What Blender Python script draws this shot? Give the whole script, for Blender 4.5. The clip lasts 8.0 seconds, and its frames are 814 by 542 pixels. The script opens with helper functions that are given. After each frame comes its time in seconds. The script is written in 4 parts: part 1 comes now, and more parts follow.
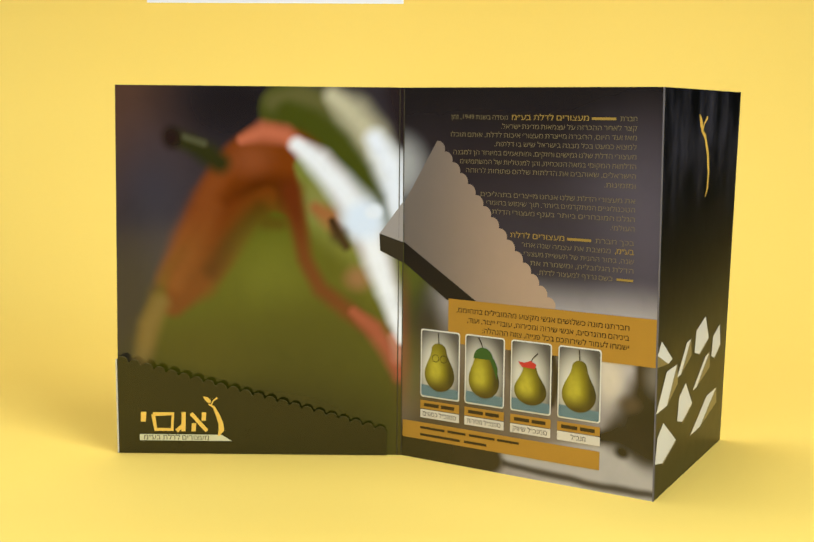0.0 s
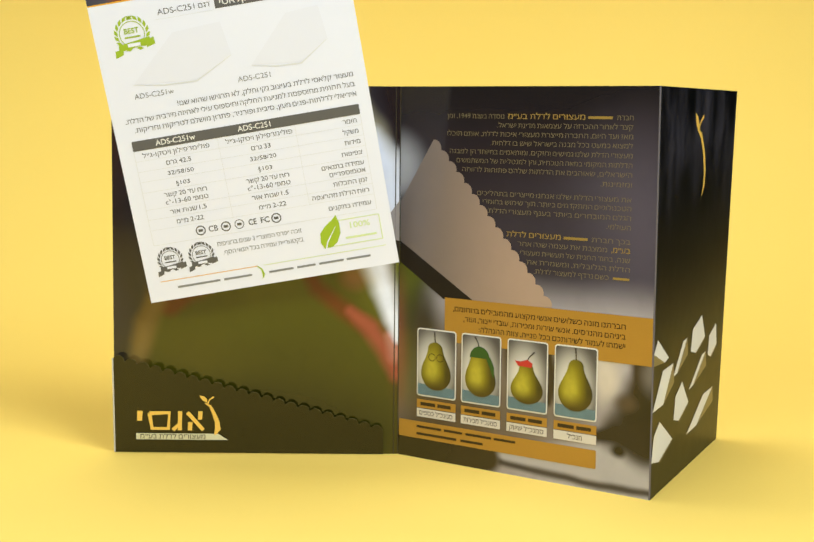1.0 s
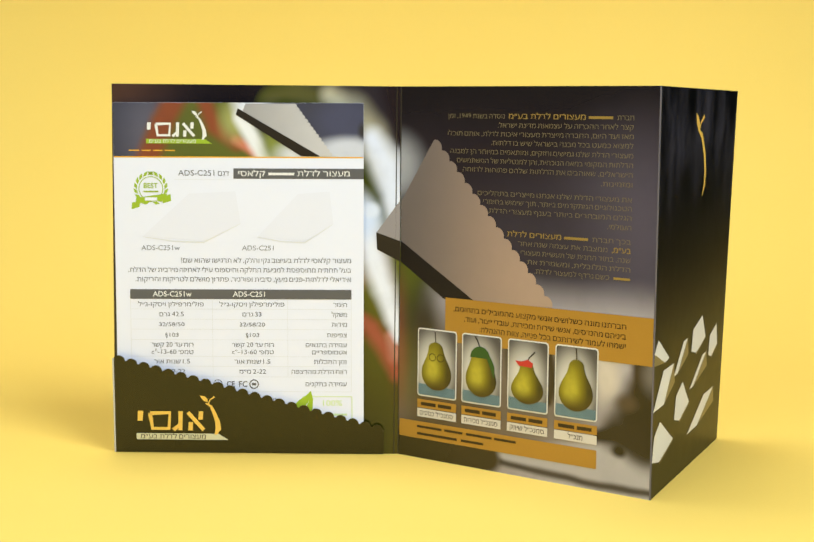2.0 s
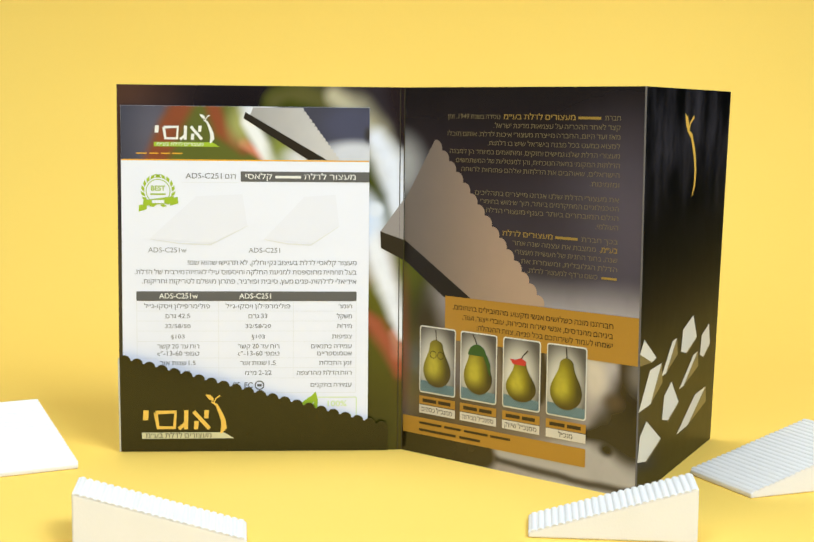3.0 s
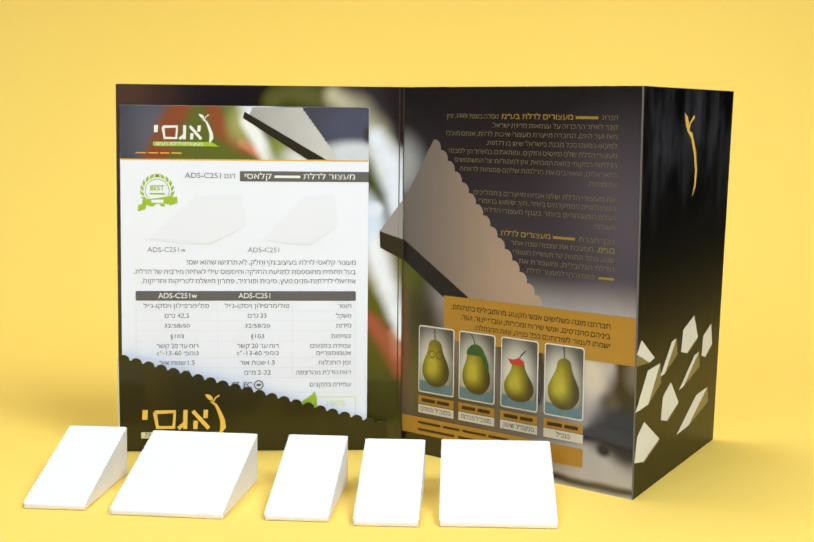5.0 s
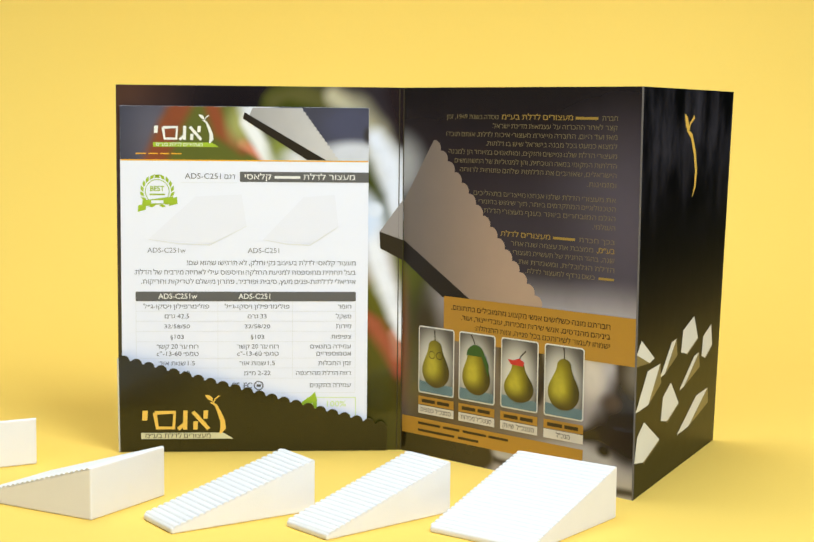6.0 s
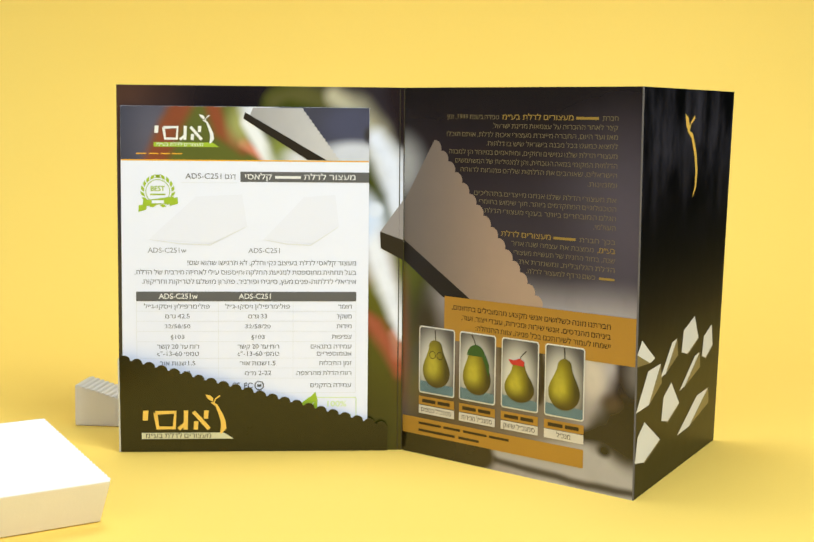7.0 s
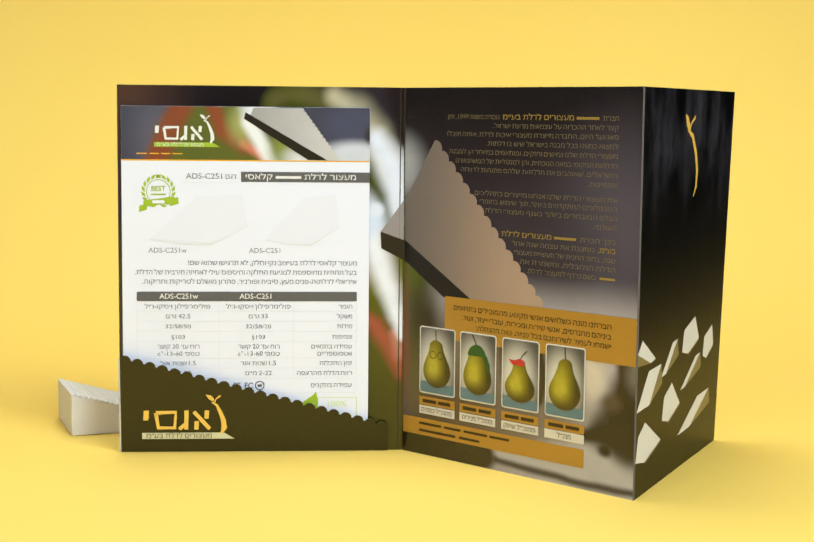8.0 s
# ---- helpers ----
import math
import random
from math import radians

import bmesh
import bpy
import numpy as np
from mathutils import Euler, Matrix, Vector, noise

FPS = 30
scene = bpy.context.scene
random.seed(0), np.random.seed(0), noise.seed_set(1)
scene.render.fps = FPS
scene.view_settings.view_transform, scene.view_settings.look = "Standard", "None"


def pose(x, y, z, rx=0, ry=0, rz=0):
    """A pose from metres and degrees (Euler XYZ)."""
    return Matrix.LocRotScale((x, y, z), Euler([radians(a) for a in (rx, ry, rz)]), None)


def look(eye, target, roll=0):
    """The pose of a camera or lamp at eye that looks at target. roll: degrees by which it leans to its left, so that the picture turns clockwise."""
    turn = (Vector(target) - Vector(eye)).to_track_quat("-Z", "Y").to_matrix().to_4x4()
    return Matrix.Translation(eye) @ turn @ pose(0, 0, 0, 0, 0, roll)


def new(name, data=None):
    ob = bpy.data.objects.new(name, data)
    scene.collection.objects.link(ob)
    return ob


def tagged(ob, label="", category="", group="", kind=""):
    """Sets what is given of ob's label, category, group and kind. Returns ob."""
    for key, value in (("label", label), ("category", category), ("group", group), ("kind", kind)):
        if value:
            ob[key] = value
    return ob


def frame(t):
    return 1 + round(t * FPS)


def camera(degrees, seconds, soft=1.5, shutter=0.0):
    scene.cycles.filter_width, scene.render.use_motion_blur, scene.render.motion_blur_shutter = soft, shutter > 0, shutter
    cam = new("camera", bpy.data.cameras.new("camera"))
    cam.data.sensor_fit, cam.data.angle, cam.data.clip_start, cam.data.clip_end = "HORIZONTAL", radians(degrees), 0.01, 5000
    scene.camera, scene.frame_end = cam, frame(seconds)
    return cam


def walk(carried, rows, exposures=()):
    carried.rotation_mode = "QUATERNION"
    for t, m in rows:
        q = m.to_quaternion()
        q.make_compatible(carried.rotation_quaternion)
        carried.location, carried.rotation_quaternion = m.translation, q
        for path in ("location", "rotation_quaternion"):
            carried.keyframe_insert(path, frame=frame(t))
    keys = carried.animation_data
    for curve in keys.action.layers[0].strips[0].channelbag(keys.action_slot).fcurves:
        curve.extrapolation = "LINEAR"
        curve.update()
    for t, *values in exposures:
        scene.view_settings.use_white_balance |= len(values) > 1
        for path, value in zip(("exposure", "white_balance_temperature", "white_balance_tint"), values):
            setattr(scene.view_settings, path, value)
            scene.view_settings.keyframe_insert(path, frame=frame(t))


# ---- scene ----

# ---------------------------------------------------------------- camera
EYE = (0.0, 0.0, 0.2845)
STEP = 1 / 2898.0            # radians that shift the picture by one unit of its width / 1568


def view(dx, dy):
    """The camera's pose, turned a hair so that the picture shifts right by dx and down by dy."""
    yaw, tilt = dx * STEP, math.radians(-6.02) + dy * STEP
    way = Vector((-math.sin(yaw) * math.cos(tilt), math.cos(yaw) * math.cos(tilt), math.sin(tilt)))
    return look(EYE, Vector(EYE) + way, 0.58)


cam = camera(30.28, 8.0, soft=1.5)
walk(cam, [(0.0, view(7.5, 1)), (0.3, view(5, 1)), (0.5, view(0, 1)), (1.0, view(0.5, -1)), (1.5, view(1.5, -2.5)),
           (1.7, view(1.5, -2.0)), (2.8, view(1.5, 0)), (3.0, view(1.5, 0)), (3.5, view(1, 1)), (4.0, view(-0.5, 0.5)),
           (4.5, view(0, -1)), (6.0, view(0, 0.5)), (6.5, view(0, 0)), (7.0, view(1, 0.5)), (7.5, view(1.5, 0)), (8.0, view(2, 0.5))])

# ---------------------------------------------------------------- light
world = bpy.data.worlds.new("studio")
scene.world = world
world.use_nodes = True
world.node_tree.nodes["Background"].inputs[0].default_value = (0.9, 0.95, 1.0, 1)
world.node_tree.nodes["Background"].inputs[1].default_value = 0.2
scene.view_settings.exposure = 0.0


def softbox(name, place, target, width, height, watts, colour=(0.79, 0.91, 1.0)):
    data = bpy.data.lights.new(name, "AREA")
    data.shape, data.size, data.size_y, data.energy, data.color = "RECTANGLE", width, height, watts, colour
    ob = new(name, data)
    ob.matrix_world = look(place, target)
    return ob


softbox("key_softbox", (0.98, -0.26, 1.78), (-0.03, 1.2, 0.1), 1.0, 1.0, 64)
softbox("fill_softbox", (-0.95, -0.55, 1.15), (0.0, 1.2, 0.15), 1.2, 1.0, 14)
softbox("top_softbox", (-0.38, 1.55, 2.2), (-0.1, 1.35, 0.0), 1.2, 1.0, 28)

# ---------------------------------------------------------------- materials


class Nodes:
    """A short way to write node trees."""

    def __init__(self, name):
        self.mat = bpy.data.materials.new(name)
        self.mat.use_nodes = True
        self.tree = self.mat.node_tree
        self.shader = self.tree.nodes["Principled BSDF"]

    def add(self, kind, **values):
        node = self.tree.nodes.new(kind)
        for key, value in values.items():
            if key.startswith("in"):
                self.put(node.inputs[int(key[2:])], value)
        return node

    def put(self, socket, value):
        if isinstance(value, bpy.types.NodeSocket):
            self.tree.links.new(value, socket)
        elif value is not None:
            socket.default_value = value

    def math(self, op, a, b=None, c=None):
        node = self.tree.nodes.new("ShaderNodeMath")
        node.operation = op
        for socket, value in zip(node.inputs, (a, b, c)):
            self.put(socket, value)
        return node.outputs[0]

    def step(self, value, low, high):
        """0 below low, 1 above high, smooth between; low may lie above high."""
        node = self.tree.nodes.new("ShaderNodeMapRange")
        node.interpolation_type = "SMOOTHSTEP"
        flip = low > high
        for i, v in enumerate((value, min(low, high), max(low, high), 1.0 if flip else 0.0, 0.0 if flip else 1.0)):
            self.put(node.inputs[i], v)
        return node.outputs[0]

    def mix(self, factor, a, b):
        node = self.tree.nodes.new("ShaderNodeMix")
        node.data_type = "RGBA"
        for i, v in ((0, factor), (6, a), (7, b)):
            self.put(node.inputs[i], (*v, 1) if isinstance(v, tuple) and len(v) == 3 else v)
        return node.outputs[2]

    def noise(self, scale, detail=3.0, vector=None, rough=0.5):
        node = self.tree.nodes.new("ShaderNodeTexNoise")
        self.put(node.inputs["Scale"], scale)
        self.put(node.inputs["Detail"], detail)
        self.put(node.inputs["Roughness"], rough)
        if vector is None:
            vector = self.local()
        self.put(node.inputs["Vector"], vector)
        return node.outputs[0]

    def local(self):
        return self.tree.nodes.new("ShaderNodeTexCoord").outputs["Object"]

    def bump(self, height, strength=0.2, distance=0.0005):
        node = self.tree.nodes.new("ShaderNodeBump")
        self.put(node.inputs["Strength"], strength)
        self.put(node.inputs["Distance"], distance)
        self.put(node.inputs["Height"], height)
        self.tree.links.new(node.outputs[0], self.shader.inputs["Normal"])

    def finish(self, colour, rough=0.5, coat=0.0, coat_rough=0.1, specular=0.5):
        self.put(self.shader.inputs["Base Color"], (*colour, 1) if isinstance(colour, tuple) and len(colour) == 3 else colour)
        self.put(self.shader.inputs["Roughness"], rough)
        self.put(self.shader.inputs["Coat Weight"], coat)
        self.put(self.shader.inputs["Coat Roughness"], coat_rough)
        self.put(self.shader.inputs["Specular IOR Level"], specular)
        return self.mat


def ink(name, colour, vary=0.06, rough=0.42, coat=0.0):
    """Printed ink: one colour, a little uneven."""
    n = Nodes(name)
    grain = n.noise(900, 2)
    wide = n.noise(30, 2)
    low = tuple(c * (1 - vary) for c in colour)
    high = tuple(min(1, c * (1 + vary)) for c in colour)
    return n.finish(n.mix(n.math("MULTIPLY_ADD", grain, 0.5, n.math("MULTIPLY", wide, 0.5)), low, high), rough, coat, 0.2)


def backdrop_paper():
    n = Nodes("yellow_backdrop_paper")
    wide = n.noise(2.6, 4)
    fine = n.noise(420, 3)
    colour = n.mix(wide, (0.925, 0.605, 0.112), (0.965, 0.65, 0.138))
    colour = n.mix(n.math("MULTIPLY", fine, 0.12), colour, (0.72, 0.46, 0.07))
    n.bump(fine, 0.12, 0.0004)
    return n.finish(colour, 0.75, specular=0.25)


def wedge_foam():
    n = Nodes("white_moulded_foam")
    fine = n.noise(700, 4)
    wide = n.noise(25, 3)
    colour = n.mix(wide, (0.785, 0.745, 0.705), (0.845, 0.805, 0.765))
    n.bump(fine, 0.25, 0.0004)
    n.put(n.shader.inputs["Subsurface Weight"], 0.0)
    return n.finish(colour, 0.6, specular=0.3)


# ---------------------------------------------------------------- mesh helpers


def link_mesh(name, verts, faces, material, parent=None, label="", smooth=False):
    me = bpy.data.meshes.new(name)
    me.from_pydata([tuple(v) for v in verts], [], faces)
    me.materials.append(material)
    if smooth:
        me.shade_smooth()
    ob = new(name, me)
    ob.parent = parent
    return tagged(ob, label)


def part(name, bm, material, parent, label="", smooth=False):
    me = bpy.data.meshes.new(name)
    bm.normal_update()
    bm.to_mesh(me)
    bm.free()
    me.materials.append(material)
    if smooth:
        me.shade_smooth()
    ob = new(name, me)
    ob.parent = parent
    return tagged(ob, label)


# ---------------------------------------------------------------- the backdrop


def build_backdrop():
    profile = [(-1.2, 0.0), (-0.4, 0.0), (0.4, 0.0), (1.0, 0.0), (1.4, 0.0), (1.65, 0.0)]
    for i in range(1, 17):
        a = math.radians(90 * i / 16)
        profile.append((1.65 + 0.5 * math.sin(a), 0.5 - 0.5 * math.cos(a)))
    profile += [(2.15, 1.0), (2.15, 2.1)]
    xs = [-0.68 + 0.068 * i for i in range(21)]
    verts = [(x, y, z) for y, z in profile for x in xs]
    w = len(xs)
    faces = [(j * w + i, j * w + i + 1, (j + 1) * w + i + 1, (j + 1) * w + i) for j in range(len(profile) - 1) for i in range(w - 1)]
    ob = link_mesh("backdrop", verts, faces, backdrop_paper(), smooth=True)
    return tagged(ob, "seamless yellow paper backdrop sweeping up behind the table", "backdrop", kind="structure")


build_backdrop()


def build_room():
    """The dim studio round the set."""
    n = Nodes("studio_wall_paint")
    grey = n.finish(n.mix(n.noise(3, 4), (0.045, 0.045, 0.046), (0.065, 0.065, 0.064)), 0.8)
    x0, x1, y0, y1, z0, z1, t = -2.4, 2.4, -2.2, 3.2, -0.004, 2.8, 0.1
    for name, lo, hi, label in (
            ("floor", (x0, y0, z0 - t), (x1, y1, z0), "grey studio floor under the yellow backdrop"),
            ("ceiling", (x0, y0, z1), (x1, y1, z1 + t), "plain grey studio ceiling above the set"),
            ("wall_north", (x0, y1, z0), (x1, y1 + t, z1), "plain grey studio wall behind the backdrop"),
            ("wall_south", (x0, y0 - t, z0), (x1, y0, z1), "plain grey studio wall behind the camera"),
            ("wall_west", (x0 - t, y0, z0), (x0, y1, z1), "plain grey studio side wall"),
            ("wall_east", (x1, y0, z0), (x1 + t, y1, z1), "plain grey studio side wall")):
        verts = [(x, y, z) for z in (lo[2], hi[2]) for y in (lo[1], hi[1]) for x in (lo[0], hi[0])]
        faces = [(0, 2, 3, 1), (4, 5, 7, 6), (0, 1, 5, 4), (2, 6, 7, 3), (0, 4, 6, 2), (1, 3, 7, 5)]
        tagged(link_mesh(name, verts, faces, grey), label, name.split("_")[0], kind="structure")


build_room()

# ---------------------------------------------------------------- wedges
LONG, TALL = 0.113, 0.0375
FOAM = wedge_foam()


RIBS = 24


def wedge_body(width):
    """A door wedge's body: thick end at +y, thin end at -y, all edges rounded off a little."""
    half, tip, r = width / 2, 0.0042, 0.0014
    bm = bmesh.new()
    side = [(LONG / 2, 0.0), (LONG / 2, TALL), (-LONG / 2, tip), (-LONG / 2, 0.0)]
    rings = [[bm.verts.new((x, y, z)) for y, z in side] for x in (-half, half)]
    for i in range(4):
        j = (i + 1) % 4
        bm.faces.new((rings[0][i], rings[0][j], rings[1][j], rings[1][i]))
    bm.faces.new(rings[0][::-1])
    bm.faces.new(rings[1])
    bmesh.ops.recalc_face_normals(bm, faces=bm.faces)
    bmesh.ops.bevel(bm, geom=list(bm.edges), offset=r, segments=3, profile=0.5, affect="EDGES")
    me = bpy.data.meshes.new("body")
    bm.to_mesh(me)
    bm.free()
    me.materials.append(FOAM)
    return me


def rib_mesh(width):
    """A low round rib that runs across the slope."""
    verts, faces = [], []
    for x, k in ((-width / 2 - 0.0003, 0.9), (-width / 2 + 0.0006, 1.0), (width / 2 - 0.0006, 1.0), (width / 2 + 0.0003, 0.9)):
        for i in range(7):
            a = math.pi * i / 6
            verts.append((x, 0.0019 * math.cos(a), -0.0003 + 0.00105 * k * math.sin(a)))
    for s in range(3):
        for i in range(6):
            p = s * 7 + i
            faces.append((p, p + 7, p + 8, p + 1))
    faces += [tuple(range(7)), tuple(range(27, 20, -1))]
    me = bpy.data.meshes.new("rib")
    me.from_pydata(verts, [], faces)
    me.materials.append(FOAM)
    return me


WIDE_MESHES = (wedge_body(0.0815), rib_mesh(0.0815))
NARROW_MESHES = (wedge_body(0.045), rib_mesh(0.045))
SLOPE = math.degrees(math.atan2(TALL - 0.0042, LONG))


def wedge(meshes, label):
    thing = tagged(new("door_wedge"), label, "door wedge", "door wedges")
    new("body", meshes[0]).parent = thing
    for i in range(RIBS):
        s = (i + 0.75) / (RIBS + 0.5)
        rib = new("rib", meshes[1])
        rib.parent = thing
        rib.matrix_basis = pose(0, LONG / 2 - s * LONG, TALL + (0.0042 - TALL) * s, SLOPE)
    return thing


NARROW_LABEL = "narrow white foam door wedge with a ribbed slope"
WIDE_LABEL = "wide white foam door wedge with a ribbed slope"
wedge_a = wedge(NARROW_MESHES, NARROW_LABEL)
wedge_b = wedge(WIDE_MESHES, WIDE_LABEL)
wedge_c = wedge(NARROW_MESHES, NARROW_LABEL)
wedge_d = wedge(NARROW_MESHES, NARROW_LABEL)
wedge_e = wedge(WIDE_MESHES, WIDE_LABEL)

# ---------------------------------------------------------------- the folder
PW, PH = 0.2365, 0.305       # one panel of the folder
CARD = 0.0009
folder = tagged(new("folder"), "dark glossy three-panel cardboard folder with a printed pear photo and pocket", "folder")
folder.location = (-0.0065, 1.2349, 0.0)


def ply(off):
    """Printed layers lie close on one another."""
    return off * 0.35 if off > 0 else off


def flat(x, z, off=0.0):
    return Vector((x, -ply(off), z))


def twisted(x, z, off=0.0):
    a, off = math.radians(-2.09) * z / PH, ply(off)
    return Vector((x * math.cos(a) + off * math.sin(a), x * math.sin(a) - off * math.cos(a), z))


def panel(name, bend, material, label):
    nx, nz = 12, 16
    verts, faces = [], []
    for off in (0.0, -CARD):
        for j in range(nz + 1):
            for i in range(nx + 1):
                verts.append(bend(PW * i / nx, PH * j / nz, off))
    w, m = nx + 1, (nx + 1) * (nz + 1)
    for j in range(nz):
        for i in range(nx):
            a, b, c, d = j * w + i, j * w + i + 1, (j + 1) * w + i + 1, (j + 1) * w + i
            faces += [(a, b, c, d), (m + d, m + c, m + b, m + a)]
    rim = [i for i in range(w)] + [j * w + nx for j in range(1, nz + 1)] + [nz * w + i for i in range(nx - 1, -1, -1)] + [j * w for j in range(nz - 1, 0, -1)]
    for k in range(len(rim)):
        a, b = rim[k], rim[(k + 1) % len(rim)]
        faces.append((b, a, m + a, m + b))
    return link_mesh(name, verts, faces, material, folder, label)


from mathutils.geometry import delaunay_2d_cdt


# ---------------------------------------------------------------- printed pictures


def tone(r, g, b, gain=1.0):
    """A colour from 8-bit values of a print."""
    def lin(c):
        c /= 255
        return gain * (c / 12.92 if c <= 0.04045 else ((c + 0.055) / 1.055) ** 2.4)
    return (lin(r), lin(g), lin(b))


class Photo(Nodes):
    """A soft photographic print, made of blurred forms laid over one another in the panel's own x and z."""

    def begin(self, base, wobble=0.004):
        place = self.local()
        warp = self.tree.nodes.new("ShaderNodeTexNoise")
        self.put(warp.inputs["Scale"], 18.0)
        self.put(warp.inputs["Detail"], 2.0)
        self.put(warp.inputs["Vector"], place)
        cut = self.tree.nodes.new("ShaderNodeSeparateXYZ")
        self.put(cut.inputs[0], place)
        wcut = self.tree.nodes.new("ShaderNodeSeparateColor")
        self.put(wcut.inputs[0], warp.outputs["Color"])
        self.x = self.math("ADD", cut.outputs[0], self.math("MULTIPLY", self.math("SUBTRACT", wcut.outputs[0], 0.5), wobble * 2))
        self.z = self.math("ADD", cut.outputs[2], self.math("MULTIPLY", self.math("SUBTRACT", wcut.outputs[1], 0.5), wobble * 2))
        self.colour = (*base, 1)
        return self

    def lay(self, mask, colour, strength):
        if strength < 1:
            mask = self.math("MULTIPLY", mask, strength)
        self.colour = self.mix(mask, self.colour, colour)

    def oval(self, centre, rx, rz, colour, soft=0.2, turn=0.0, strength=1.0):
        c, s = math.cos(radians(turn)), math.sin(radians(turn))
        dx, dz = self.math("SUBTRACT", self.x, centre[0]), self.math("SUBTRACT", self.z, centre[1])
        u = self.math("ADD", self.math("MULTIPLY", dx, c / rx), self.math("MULTIPLY", dz, s / rx))
        v = self.math("ADD", self.math("MULTIPLY", dx, -s / rz), self.math("MULTIPLY", dz, c / rz))
        d = self.math("SQRT", self.math("ADD", self.math("MULTIPLY", u, u), self.math("MULTIPLY", v, v)))
        self.lay(self.step(d, 1 + soft, 1 - soft), colour, strength)

    def reach(self, a, b, ra, rb):
        """How far off a line from a to b lies, in its own half widths."""
        ax, az = b[0] - a[0], b[1] - a[1]
        span = ax * ax + az * az
        dx, dz = self.math("SUBTRACT", self.x, a[0]), self.math("SUBTRACT", self.z, a[1])
        k = self.math("ADD", self.math("MULTIPLY", dx, ax / span), self.math("MULTIPLY", dz, az / span))
        k = self.math("MINIMUM", self.math("MAXIMUM", k, 0.0), 1.0)
        ex = self.math("SUBTRACT", dx, self.math("MULTIPLY", k, ax))
        ez = self.math("SUBTRACT", dz, self.math("MULTIPLY", k, az))
        d = self.math("SQRT", self.math("ADD", self.math("MULTIPLY", ex, ex), self.math("MULTIPLY", ez, ez)))
        return self.math("DIVIDE", d, self.math("ADD", self.math("MULTIPLY", k, rb - ra), ra))

    def chain(self, points, radius, colour, soft=0.5, strength=1.0):
        """A soft line through the points, of one half width or one for each point."""
        radii = radius if isinstance(radius, tuple) else (radius,) * len(points)
        d = None
        for a, b, ra, rb in zip(points, points[1:], radii, radii[1:]):
            one = self.reach(a, b, ra, rb)
            d = one if d is None else self.math("SMOOTH_MIN", d, one, 0.22)
        self.lay(self.step(d, 1 + soft, 1 - soft), colour, strength)

    def stroke(self, a, b, radius, colour, soft=0.5, strength=1.0):
        self.chain([a, b], radius, colour, soft, strength)

    def side(self, a, b, colour, strength=1.0, across=False):
        """Everything beyond a, fully from b on, along z (or x)."""
        self.lay(self.step(self.x if across else self.z, a, b), colour, strength)

    def done(self, rough=0.3, gloss=0.6):
        grain = self.noise(1500, 2)
        colour = self.mix(self.math("MULTIPLY", grain, 0.06), self.colour, (0.0, 0.0, 0.0))
        colour = self.mix(self.math("MULTIPLY", self.step(self.noise(42, 4), 0.45, 0.8), 0.10), colour, (0.0, 0.0, 0.0))
        waves = self.noise(9, 2)
        self.bump(waves, 0.05, 0.002)
        return self.finish(colour, self.math("ADD", rough, self.math("MULTIPLY", self.noise(60, 3), 0.05)), specular=gloss)


GLOSS = 0.6


def shade(r, g, b):
    """A print's colour from how it looks under the softboxes."""
    return tone(r, g, b, 0.56)


